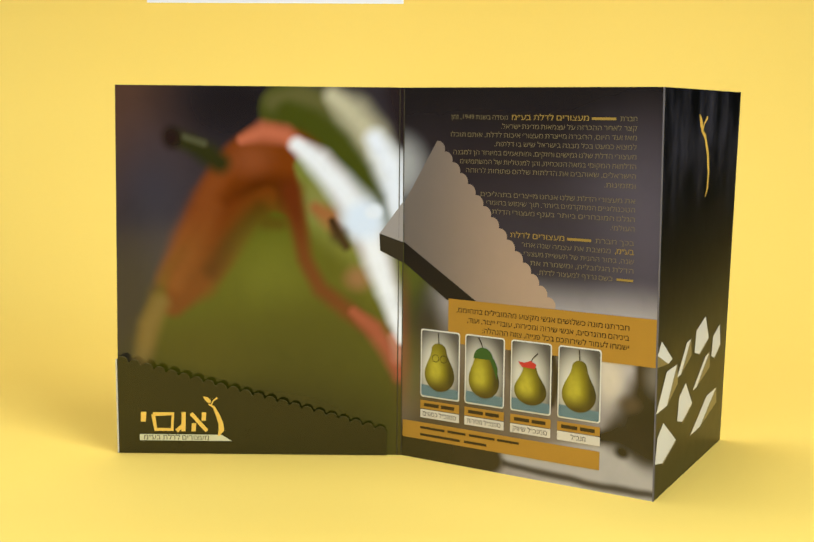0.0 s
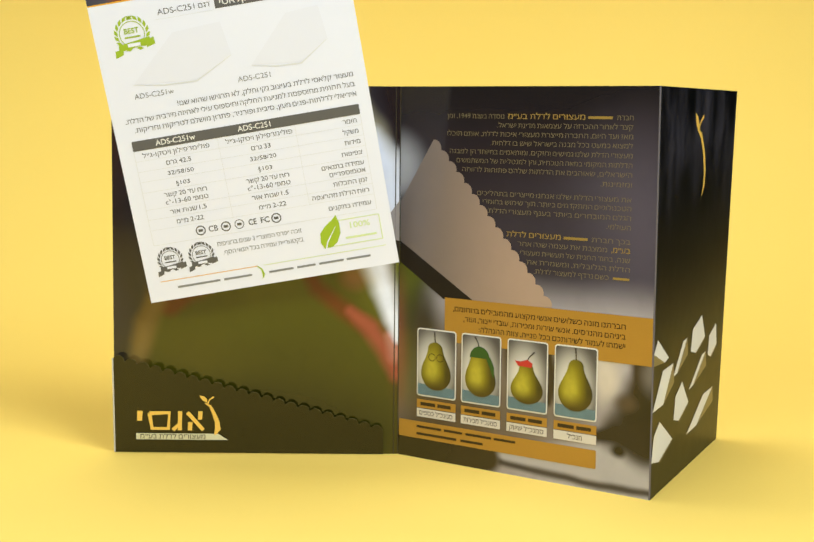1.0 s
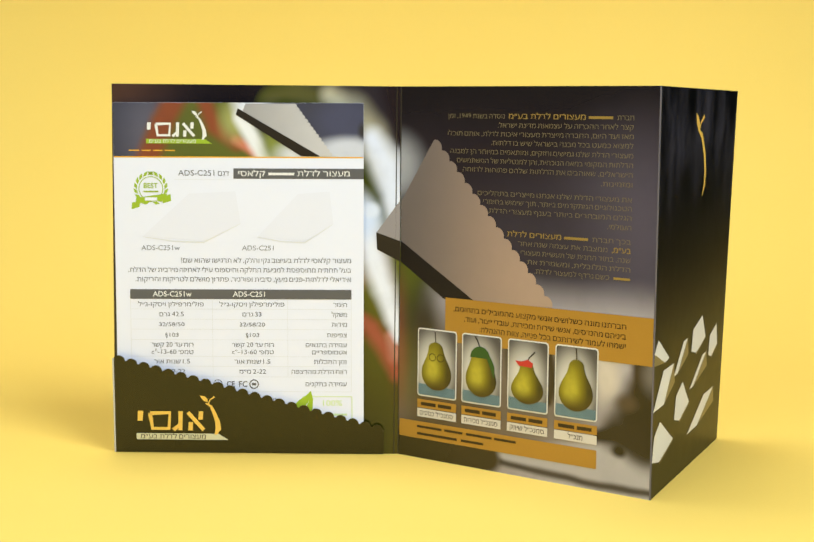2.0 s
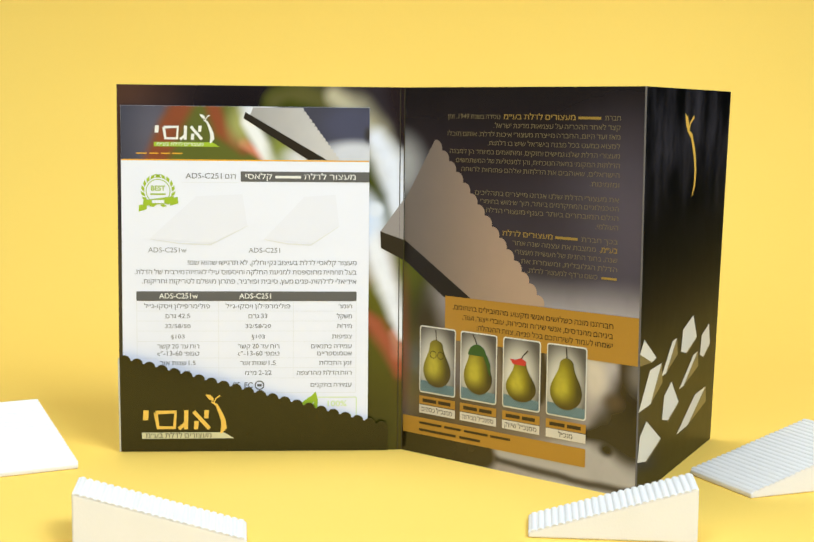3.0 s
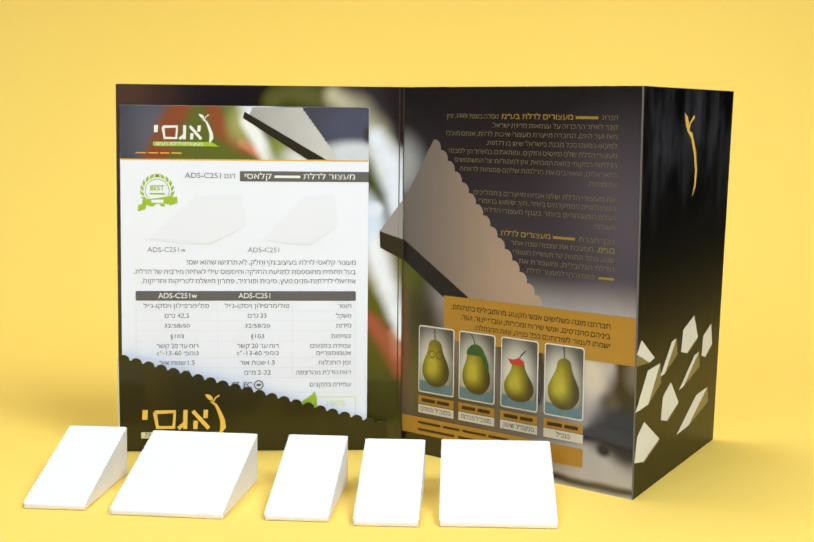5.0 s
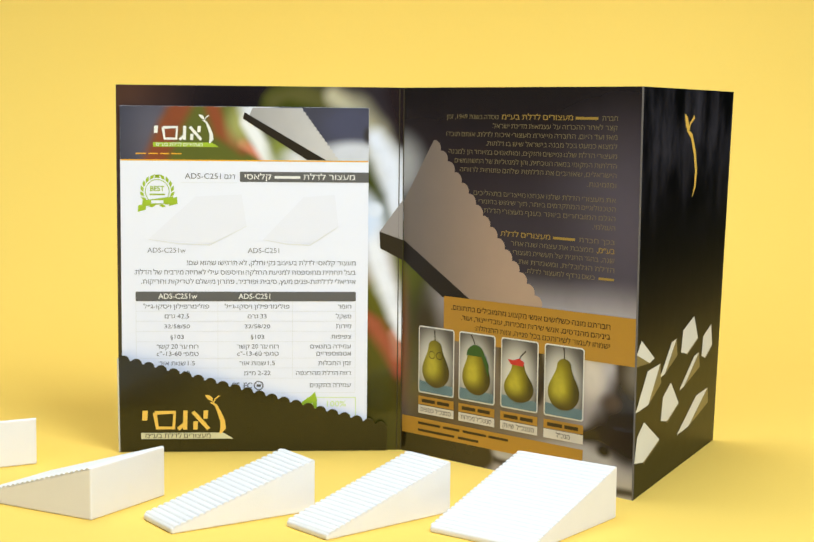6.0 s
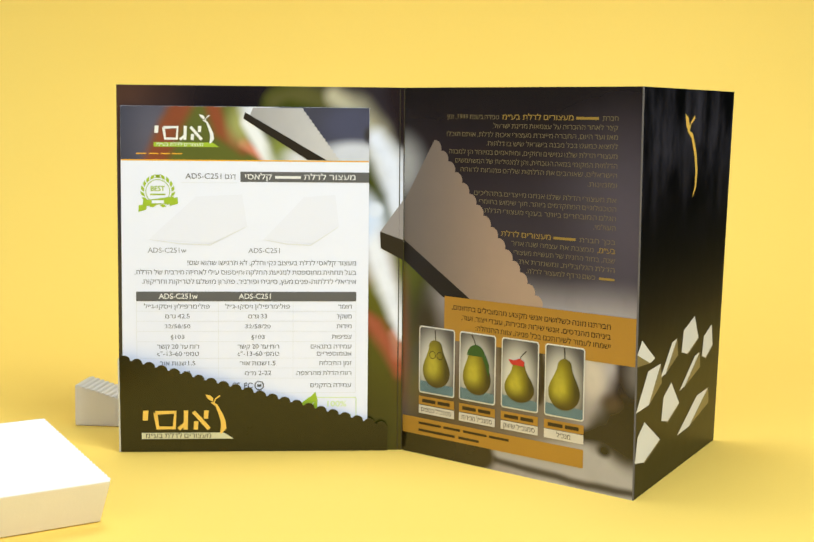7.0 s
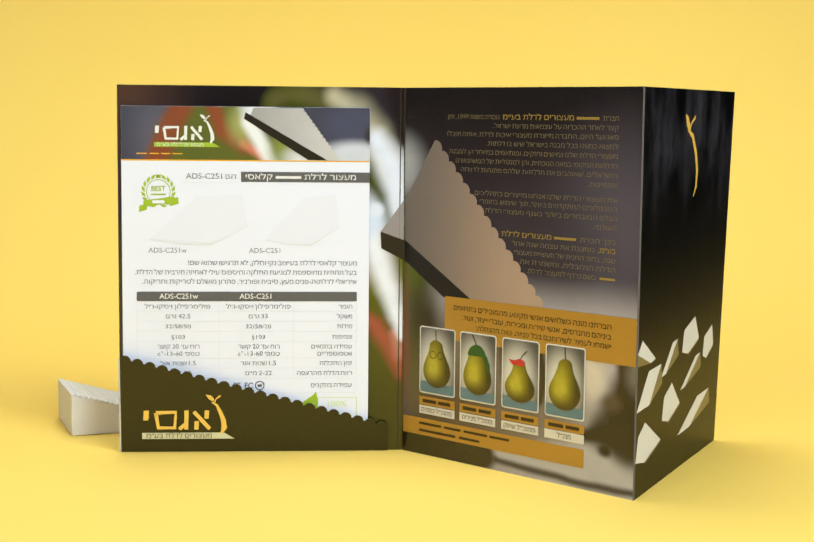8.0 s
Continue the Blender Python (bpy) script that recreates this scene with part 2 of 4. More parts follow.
def pear_photo():
    p = Photo("pear_photo_print").begin(shade(66, 58, 64), 0.0030)
    # the dim room behind
    p.oval((0.010, 0.270), 0.040, 0.075, shade(112, 78, 62), 0.95)
    p.oval((0.030, 0.205), 0.034, 0.060, shade(80, 74, 86), 0.95)
    p.oval((0.008, 0.120), 0.024, 0.060, shade(62, 52, 54), 0.95)
    p.oval((0.098, 0.292), 0.050, 0.030, shade(42, 35, 38), 0.9)
    # the pear behind
    p.chain([(0.140, 0.285), (0.175, 0.255), (0.196, 0.215), (0.212, 0.160), (0.222, 0.100)], (0.022, 0.034, 0.036, 0.030, 0.030), shade(92, 96, 34), 0.22)
    p.chain([(0.130, 0.293), (0.152, 0.298), (0.172, 0.292)], (0.007, 0.010, 0.010), shade(122, 118, 66), 0.95)
    p.oval((0.230, 0.150), 0.012, 0.030, shade(112, 122, 44), 0.7)
    # the pear in front: rust-red skin first, its green belly over it
    p.chain([(0.121, 0.236), (0.1345, 0.2141), (0.137, 0.1797), (0.136, 0.1452), (0.133, 0.1148), (0.130, 0.0886), (0.128, 0.030)],
            (0.034, 0.0600, 0.078, 0.088, 0.096, 0.104, 0.116), shade(150, 72, 18), 0.10)
    p.chain([(0.089, 0.240), (0.073, 0.212), (0.057, 0.179), (0.045, 0.147)], (0.007, 0.009, 0.010, 0.009), shade(164, 86, 36), 0.97)
    p.chain([(0.098, 0.205), (0.118, 0.218), (0.138, 0.218)], (0.012, 0.015, 0.012), shade(108, 48, 4), 0.9)
    p.chain([(0.066, 0.168), (0.088, 0.190)], (0.010, 0.011), shade(122, 60, 14), 0.9)
    p.oval((0.110, 0.246), 0.016, 0.012, shade(172, 92, 48), 0.9)
    p.chain([(0.178, 0.298), (0.194, 0.284), (0.208, 0.264), (0.220, 0.240)], (0.007, 0.012, 0.013, 0.013), tone(186, 178, 150), 0.95)
    p.chain([(0.212, 0.262), (0.224, 0.240), (0.232, 0.215), (0.238, 0.190)], (0.008, 0.013, 0.014, 0.012), tone(228, 232, 246), 0.95)
    p.chain([(0.234, 0.300), (0.239, 0.262)], (0.014, 0.007), shade(54, 42, 44), 0.6)
    p.chain([(0.142, 0.284), (0.160, 0.276), (0.181, 0.257), (0.198, 0.235), (0.211, 0.212), (0.219, 0.194)], (0.009, 0.010, 0.0105, 0.0105, 0.0095, 0.007), shade(88, 94, 26), 0.7)
    p.chain([(0.103, 0.262), (0.121, 0.2685), (0.138, 0.266), (0.149, 0.258)], (0.004, 0.0070, 0.0070, 0.005), shade(240, 134, 98), 0.97)
    p.chain([(0.154, 0.240), (0.163, 0.222), (0.172, 0.196), (0.178, 0.168), (0.194, 0.146), (0.215, 0.126)], (0.008, 0.012, 0.016, 0.021, 0.020, 0.014), shade(152, 156, 70), 0.42)
    p.oval((0.1660, 0.2090), 0.010, 0.014, shade(170, 168, 92), 0.9)
    p.chain([(0.135, 0.192), (0.128, 0.184), (0.123, 0.147), (0.122, 0.130), (0.122, 0.115), (0.118, 0.1036), (0.126, 0.0864), (0.128, 0.030)],
            (0.009, 0.0185, 0.034, 0.049, 0.066, 0.084, 0.101, 0.116), shade(104, 105, 17), 0.14)
    p.chain([(0.124, 0.213), (0.101, 0.200), (0.082, 0.175), (0.064, 0.149), (0.047, 0.124)], (0.009, 0.013, 0.0175, 0.0185, 0.010), shade(142, 66, 16), 0.5)
    p.chain([(0.118, 0.203), (0.098, 0.180), (0.080, 0.155)], (0.007, 0.0085, 0.008), shade(106, 46, 4), 0.97)
    p.chain([(0.080, 0.205), (0.062, 0.172), (0.049, 0.143)], (0.007, 0.008, 0.007), shade(166, 88, 36), 0.97, 0.8)
    p.oval((0.128, 0.160), 0.026, 0.036, shade(122, 126, 34), 0.95)
    p.oval((0.165, 0.105), 0.060, 0.024, shade(92, 92, 14), 0.95)
    # the pear's dark foot, deepened to paint in the shade above the pocket
    p.oval((0.120, 0.020), 0.150, 0.062, shade(50, 44, 6), 0.95)
    p.oval((0.060, 0.080), 0.040, 0.026, shade(94, 86, 18), 0.95, 0, 0.8)
    p.chain([(0.036, 0.126), (0.027, 0.106), (0.020, 0.080)], (0.007, 0.008, 0.007), shade(156, 124, 62), 0.95)
    p.chain([(0.1235, 0.1940), (0.1345, 0.1925)], (0.006, 0.005), shade(112, 88, 18), 0.95, 0.8)
    # the rust-red seam down the near side
    p.chain([(0.144, 0.218), (0.1490, 0.1930), (0.1556, 0.1650), (0.1685, 0.1395), (0.1895, 0.1222), (0.2100, 0.1065)], (0.009, 0.0065, 0.0058, 0.0062, 0.0065, 0.0060), shade(130, 56, 18), 0.95)
    p.chain([(0.1960, 0.1200), (0.2130, 0.1060), (0.2250, 0.0900), (0.2350, 0.0680)], (0.004, 0.0065, 0.0070, 0.0060), shade(196, 92, 70), 0.97)
    p.chain([(0.2290, 0.1000), (0.2350, 0.0840)], (0.004, 0.006), shade(230, 150, 130), 0.97)
    p.chain([(0.1640, 0.2060), (0.1770, 0.1985), (0.1815, 0.1910)], (0.005, 0.0085, 0.006), shade(196, 128, 74), 0.97)
    p.oval((0.2000, 0.1480), 0.010, 0.009, shade(196, 128, 96), 0.9, 0, 0.7)
    # wet highlight
    p.chain([(0.1480, 0.2575), (0.1655, 0.2440), (0.1822, 0.2255), (0.1985, 0.2060), (0.2090, 0.1850), (0.2150, 0.1640), (0.2240, 0.1384), (0.2320, 0.1150), (0.2360, 0.0980)],
            (0.0060, 0.0090, 0.0100, 0.0115, 0.0110, 0.0095, 0.0085, 0.0070, 0.0040), tone(232, 234, 244), 0.85)
    p.oval((0.2030, 0.1960), 0.0165, 0.0150, tone(214, 226, 248), 0.6)
    p.oval((0.2120, 0.2040), 0.0070, 0.0060, tone(226, 232, 246), 0.5)
    p.chain([(0.1775, 0.1960), (0.1830, 0.1850), (0.1890, 0.1755)], (0.003, 0.0065, 0.004), shade(74, 48, 28), 0.97)
    # stalk
    p.chain([(0.0480, 0.2620), (0.0620, 0.2570), (0.0760, 0.2490), (0.0850, 0.2420)], (0.0070, 0.0075, 0.0085, 0.0080), shade(62, 62, 26), 0.85)
    p.chain([(0.0560, 0.2630), (0.0720, 0.2580)], (0.003, 0.003), shade(120, 118, 84), 0.97, 0.7)
    p.oval((0.0450, 0.2620), 0.0070, 0.0085, shade(52, 32, 30), 0.85)
    return p.done(0.07)


def table_photo():
    p = Photo("table_photo_print").begin(shade(68, 58, 63))
    p.side(0.25, 0.305, shade(50, 43, 44))
    p.oval((0.215, 0.200), 0.050, 0.060, shade(126, 117, 134), 0.9)
    p.oval((0.130, 0.19), 0.06, 0.04, shade(96, 87, 96), 0.9, strength=0.8)
    p.side(0.166, 0.126, tone(188, 181, 188))
    # the table's edge under the portraits
    p.oval((0.085, 0.062), 0.100, 0.058, shade(162, 144, 132), 0.45)
    p.oval((0.045, 0.045), 0.052, 0.030, shade(126, 102, 78), 0.8)
    p.chain([(0.110, 0.016), (0.160, 0.016), (0.240, 0.020)], (0.010, 0.015, 0.022), tone(188, 183, 186), 0.30)
    # dark out-of-focus things on the table
    p.oval((0.1970, 0.0880), 0.011, 0.018, tone(224, 212, 200), 0.8)
    p.chain([(0.2260, 0.0990), (0.2300, 0.0800), (0.2270, 0.0600), (0.2330, 0.0440)], (0.008, 0.016, 0.018, 0.016), shade(66, 48, 40), 0.55)
    p.chain([(0.2330, 0.0740), (0.2240, 0.0560), (0.2330, 0.0400)], (0.013, 0.019, 0.016), shade(34, 23, 18), 0.8)
    p.chain([(0.1930, 0.0420), (0.2060, 0.0450), (0.2200, 0.0420)], (0.006, 0.012, 0.014), shade(48, 35, 30), 0.7)
    p.oval((0.2150, 0.0700), 0.008, 0.006, shade(110, 88, 70), 0.9)
    p.oval((0.2360, 0.0940), 0.008, 0.012, shade(150, 142, 140), 0.9)
    p.oval((0.2085, 0.0320), 0.0055, 0.0050, shade(40, 28, 22), 0.6)
    p.chain([(0.1467, 0.1000), (0.1485, 0.0758), (0.1451, 0.0611)], (0.004, 0.006, 0.003), shade(70, 54, 44), 0.9)
    p.chain([(0.1082, 0.0978), (0.1110, 0.0816)], 0.005, shade(84, 68, 54), 0.9, 0.8)
    p.stroke((0.104, 0.0085), (0.240, 0.0030), 0.0028, shade(92, 84, 84), 0.9)
    # green rim of the pear at the fold
    p.oval((0.000, 0.125), 0.030, 0.070, shade(112, 122, 44), 0.5)
    p.oval((0.012, 0.152), 0.012, 0.016, shade(128, 134, 50), 0.8)
    p.oval((-0.002, 0.095), 0.010, 0.045, shade(176, 112, 80), 0.8)
    p.oval((0.026, 0.105), 0.018, 0.034, shade(96, 84, 58), 0.8)
    p.chain([(0.004, 0.0086), (0.0515, 0.0114), (0.0900, 0.0092)], (0.016, 0.015, 0.013), shade(70, 56, 34), 0.35)
    p.oval((0.012, 0.008), 0.035, 0.022, shade(60, 50, 22), 0.8)
    p.oval((-0.004, 0.240), 0.022, 0.022, shade(236, 238, 248), 0.7)
    return p.done(0.09)


def back_photo():
    p = Photo("back_cover_print_and_sheen").begin(shade(5, 4, 3))
    # grey glossy reflections near the top, put into the colour
    stretched = p.tree.nodes.new("ShaderNodeMapping")
    p.put(stretched.inputs["Vector"], p.local())
    stretched.inputs["Scale"].default_value = (1.0, 1.0, 0.50)
    sheen = p.step(p.noise(20, 6, stretched.outputs[0], 0.65), 0.42, 0.80)
    p.lay(p.math("MULTIPLY", sheen, p.step(p.z, 0.165, 0.285)), shade(104, 100, 112), 0.75)
    # olive towards the foot: the yellow floor's reflection, painted in
    p.side(0.14, 0.02, shade(34, 29, 3))
    return p.done(0.30, 0.08)


BOARD = ink("board_core", (0.13, 0.115, 0.11), 0.1, 0.8)
OLIVE = ink("olive_brown_print", tone(40, 35, 8), 0.1, 0.20)
GOLD = ink("gold_print", tone(238, 192, 86), 0.14, 0.35)
OCHRE = ink("ochre_print", tone(184, 136, 50), 0.08, 0.32)
CREAM = ink("cream_print", tone(214, 208, 168), 0.06, 0.4)
TAN_TEXT = ink("tan_text_ink", tone(128, 114, 80), 0.05, 0.4)
YELLOW_TEXT = ink("yellow_text_ink", tone(166, 136, 62), 0.05, 0.4)
BROWN_TEXT = ink("brown_text_ink", tone(58, 40, 14), 0.05, 0.4)
WHITE_PRINT = ink("white_print", tone(232, 230, 224), 0.04, 0.45)
GREY_PRINT = ink("grey_print", tone(92, 90, 90), 0.05, 0.45)
GREY_TEXT = ink("grey_text_ink", tone(98, 98, 102), 0.05, 0.5)
FAINT_TEXT = ink("faint_text_ink", tone(132, 132, 134), 0.05, 0.5)
LIME = ink("lime_print", tone(158, 184, 40), 0.08, 0.45)
PALE_LIME = ink("pale_lime_print", tone(214, 228, 168), 0.05, 0.45)
HAIRLINE = ink("hairline_print", tone(222, 222, 226), 0.03, 0.5)
ORANGE = ink("orange_print", tone(238, 176, 50), 0.08, 0.4)
PAPER = ink("white_coated_paper", (0.81, 0.815, 0.91), 0.02, 0.5)
PICTURE_GREY = ink("wedge_picture_print", (0.74, 0.74, 0.75), 0.03, 0.5)
TITLE_PAPER = ink("title_plate_print", tone(224, 216, 204), 0.05, 0.4)
STEM_INK = ink("stem_print", tone(52, 40, 20), 0.1, 0.4)
RED_INK = ink("red_print", tone(206, 58, 48), 0.12, 0.4)
LEAF_INK = ink("leaf_green_print", tone(56, 92, 34), 0.15, 0.4)
DARK_BLADE = ink("dark_blade_print", tone(30, 22, 17), 0.25, 0.34)


def blade_print(name, low, high, x0, x1):
    n = Nodes(name)
    cut = n.tree.nodes.new("ShaderNodeSeparateXYZ")
    n.put(cut.inputs[0], n.local())
    along = n.step(cut.outputs[0], x0, x1)
    streak = n.noise(60, 3)
    colour = n.mix(along, low, high)
    colour = n.mix(n.math("MULTIPLY", streak, 0.15), colour, (0.1, 0.09, 0.08))
    return n.finish(colour, 0.3, specular=GLOSS)


BLADE = blade_print("blade_print", tone(122, 111, 107), tone(190, 162, 143), 0.0, 0.14)
BLADE_SMALL = blade_print("small_blade_print", tone(168, 164, 162), tone(206, 202, 200), 0.10, 0.18)
BLADE_NEAR_FOLD = ink("blade_tip_print", tone(146, 138, 136), 0.06, 0.2)
SHARD_LIGHT = ink("shard_light_print", tone(222, 220, 214), 0.08, 0.45)
SHARD_DARK = ink("shard_shade_print", tone(112, 98, 62), 0.12, 0.35)


def pear_print():
    n = Nodes("small_pear_print")
    tex = n.local()
    cut = n.tree.nodes.new("ShaderNodeSeparateXYZ")
    n.put(cut.inputs[0], n.tree.nodes.new("ShaderNodeTexCoord").outputs["Generated"])
    u = cut.outputs[0]
    v = cut.outputs[2]
    du, dv = n.math("SUBTRACT", u, 0.36), n.math("SUBTRACT", v, 0.40)
    d = n.math("SQRT", n.math("ADD", n.math("MULTIPLY", du, du), n.math("MULTIPLY", n.math("MULTIPLY", dv, dv), 0.35)))
    colour = n.mix(n.step(d, 0.06, 0.34), tone(212, 198, 62), tone(150, 138, 20))
    colour = n.mix(n.step(d, 0.24, 0.54), colour, tone(46, 38, 4))
    colour = n.mix(n.step(v, 0.40, 0.0), colour, tone(70, 54, 10))
    colour = n.mix(n.math("MULTIPLY", n.noise(160, 4, tex), 0.5), colour, tone(110, 96, 24))
    return n.finish(colour, 0.35, specular=GLOSS)


def card_print():
    n = Nodes("portrait_card_print")
    cut = n.tree.nodes.new("ShaderNodeSeparateXYZ")
    n.put(cut.inputs[0], n.tree.nodes.new("ShaderNodeTexCoord").outputs["Generated"])
    du = n.math("SUBTRACT", cut.outputs[0], 0.42)
    dv = n.math("SUBTRACT", cut.outputs[2], 0.42)
    d = n.math("SQRT", n.math("ADD", n.math("MULTIPLY", du, du), n.math("MULTIPLY", dv, dv)))
    colour = n.mix(n.step(d, 0.20, 0.72), tone(226, 222, 214), tone(88, 84, 84))
    return n.finish(colour, 0.2, specular=GLOSS)


def cloth_print():
    n = Nodes("blue_cloth_print")
    brick = n.tree.nodes.new("ShaderNodeTexChecker")
    n.put(brick.inputs["Vector"], n.local())
    n.put(brick.inputs["Scale"], 880.0)
    n.put(brick.inputs["Color1"], (*tone(150, 186, 196), 1))
    n.put(brick.inputs["Color2"], (*tone(38, 66, 82), 1))
    colour = n.mix(n.math("MULTIPLY", n.noise(150, 3), 0.5), brick.outputs[0], tone(60, 80, 90))
    return n.finish(colour, 0.4, specular=GLOSS)


PEAR_INK, CARD_INK, CLOTH_INK = pear_print(), card_print(), cloth_print()

# ---------------------------------------------------------------- flat shapes and lettering


def flat_shape(name, points, bend, off, material, parent, label=""):
    """A thin printed shape, its outline given in the panel's x and z."""
    return link_mesh(name, [bend(x, z, off) for x, z in points], [tuple(range(len(points)))], material, parent, label)


def box_points(x0, z0, x1, z1, r=0.0):
    if r <= 0:
        return [(x0, z0), (x1, z0), (x1, z1), (x0, z1)]
    points = []
    for cx, cz, a0 in ((x1 - r, z0 + r, -90), (x1 - r, z1 - r, 0), (x0 + r, z1 - r, 90), (x0 + r, z0 + r, 180)):
        points += [(cx + r * math.cos(radians(a0 + 15 * k)), cz + r * math.sin(radians(a0 + 15 * k))) for k in range(7)]
    return points


def bar(name, x0, z0, x1, z1, bend, off, material, parent, r=0.0, label=""):
    return flat_shape(name, box_points(x0, z0, x1, z1, r), bend, off, material, parent, label)


def outline(name, x0, z0, x1, z1, t, bend, off, material, parent, r=0.0):
    """A printed frame line of thickness t."""
    a, b = box_points(x0, z0, x1, z1, r), box_points(x0 + t, z0 + t, x1 - t, z1 - t, max(r - t, 0.0001) if r else 0.0)
    n = len(a)
    verts = [bend(x, z, off) for x, z in a + b]
    faces = [(i, (i + 1) % n, n + (i + 1) % n, n + i) for i in range(n)]
    return link_mesh(name, verts, faces, material, parent)


def stripe(name, points, widths, bend, off, material, parent, label=""):
    """A printed line of changing width along points."""
    left, right = [], []
    for i, (x, z) in enumerate(points):
        a, b = points[max(i - 1, 0)], points[min(i + 1, len(points) - 1)]
        dx, dz = b[0] - a[0], b[1] - a[1]
        d = math.hypot(dx, dz)
        w = widths[i] / 2
        left.append((x - dz / d * w, z + dx / d * w))
        right.append((x + dz / d * w, z - dx / d * w))
    n = len(points)
    verts = [bend(x, z, off) for x, z in left + right]
    faces = [(n + i, n + i + 1, i + 1, i) for i in range(n - 1)]
    return link_mesh(name, verts, faces, material, parent, label)


def scallops(a, b, count, depth, steps=7, gap=0.0, skew=1.0):
    """Points from a to b along a row of round teeth, which stand out to the left of the way, with a gap between them."""
    dx, dz = (b[0] - a[0]) / count, (b[1] - a[1]) / count
    d = math.hypot(dx, dz)
    nx, nz = -dz / d, dx / d
    points = []
    for i in range(count):
        for k in range(steps):
            s = k / steps
            u = min(max((s - gap / 2) / (1 - gap), 0.0), 1.0) ** skew
            lift = depth * max(math.sin(math.pi * u), 0.0) ** 0.5
            points.append((a[0] + dx * (i + s) + nx * lift, a[1] + dz * (i + s) + nz * lift))
    points.append(b)
    return points


def outlines(body, bold, filled):
    """Letters in Blender's own font: points, edges and faces."""
    curve = bpy.data.curves.new("letters", "FONT")
    curve.body, curve.resolution_u, curve.offset = body, 3, bold
    if not filled:
        curve.fill_mode = "NONE"
    ob = bpy.data.objects.new("letters", curve)
    scene.collection.objects.link(ob)
    graph = bpy.context.evaluated_depsgraph_get()
    graph.update()
    me = bpy.data.meshes.new_from_object(ob.evaluated_get(graph))
    verts = [(v.co.x, v.co.y) for v in me.vertices]
    edges, faces = [tuple(e.vertices) for e in me.edges], [tuple(p.vertices) for p in me.polygons]
    bpy.data.objects.remove(ob)
    bpy.data.curves.remove(curve)
    bpy.data.meshes.remove(me)
    return verts, edges, faces


def inside(x, y, verts, edges):
    hits = 0
    for a, b in edges:
        (ax, ay), (bx, by) = verts[a], verts[b]
        if (ay > y) != (by > y) and x < ax + (y - ay) / (by - ay) * (bx - ax):
            hits += 1
    return hits % 2 == 1


GLYPHS = {}
BAR_END = max(x for x, y in outlines("|", 0.0, True)[0])


def glyph(ch, bold):
    """One letter: points, faces, and how far the next one stands from it."""
    if (ch, bold) not in GLYPHS:
        verts, edges, faces = outlines(ch, bold, ch not in "דתפףצע")
        if ch in "דתפףצע":
            points, _, tris, *_ = delaunay_2d_cdt([Vector(v) for v in verts], edges, [], 1, 1e-5)
            points = [(p.x, p.y) for p in points]
            faces = [f for f in tris if inside(sum(points[i][0] for i in f) / 3, sum(points[i][1] for i in f) / 3, verts, edges)]
            verts = points
        step = max(x for x, y in outlines(ch + "|", 0.0, True)[0]) - BAR_END
        GLYPHS[ch, bold] = (verts, faces, step)
    return GLYPHS[ch, bold]


def glyphs(body, bold=0.0):
    verts, faces, cursor = [], [], 0.0
    for ch in body:
        v, f, step = glyph(ch, bold)
        n = len(verts)
        verts += [(x + cursor, y) for x, y in v]
        faces += [tuple(n + i for i in face) for face in f]
        cursor += step
    return verts, faces


TALL_HEBREW = max(y for x, y in glyphs("ה")[0])
TALL_LATIN = max(y for x, y in glyphs("H")[0])


def right_to_left(body):
    """The order in which the letters stand on the page; numbers and Latin words keep theirs."""
    out, run = [], ""
    for i in range(len(body) - 1, -1, -1):
        ch = body[i]
        joins = ch == "-" and run and i > 0 and (body[i - 1].isdigit() or body[i - 1] == "°")
        if ch.isdigit() or ch in ".:/§°" or "a" <= ch.lower() <= "z" or joins:
            run = ch + run
        else:
            out += [run, ch]
            run = ""
    return "".join(out + [run])


def lettering(body, x0, x1, z, tall, bend, off, material, parent, bold=0.0):
    """One printed line from x0 to x1 on the base line z. A word of @ signs stands for a plain bar."""
    hebrew = any("א" <= ch <= "ת" for ch in body)
    shown = right_to_left(body) if hebrew else body
    k = tall / (TALL_HEBREW if hebrew else TALL_LATIN)
    pieces, cursor = [], 0.0
    for word in shown.split(" "):
        if word and set(word.strip(".,:")) == {"@"}:
            w = 0.62 * len(word)
            verts, faces = [(0, 0.10), (w, 0.10), (w, 0.42), (0, 0.42)], [(0, 1, 2, 3)]
        else:
            verts, faces = glyphs(word, bold) if word else ([], [])
        if not verts:
            continue
        low, high = min(v[0] for v in verts), max(v[0] for v in verts)
        pieces.append((cursor - low, verts, faces))
        cursor += high - low + 0.30
    span = cursor - 0.30
    points, all_faces = [], []
    for shift, verts, faces in pieces:
        start = len(points)
        points += [bend(x0 + (x + shift) / span * (x1 - x0), z + y * k, off) for x, y in verts]
        all_faces += [tuple(start + i for i in f) for f in faces]
    return link_mesh("text_line", points, all_faces, material, parent)


# ---------------------------------------------------------------- the folder's panels
left_panel = panel("left_panel", flat, pear_photo(), "left panel with a blurred pear photo")
right_panel = panel("right_panel", flat, table_photo(), "middle panel with printed text and four pear portraits")
back_panel = panel("back_panel", twisted, back_photo(), "dark back panel with scattered pale wedge pictures")
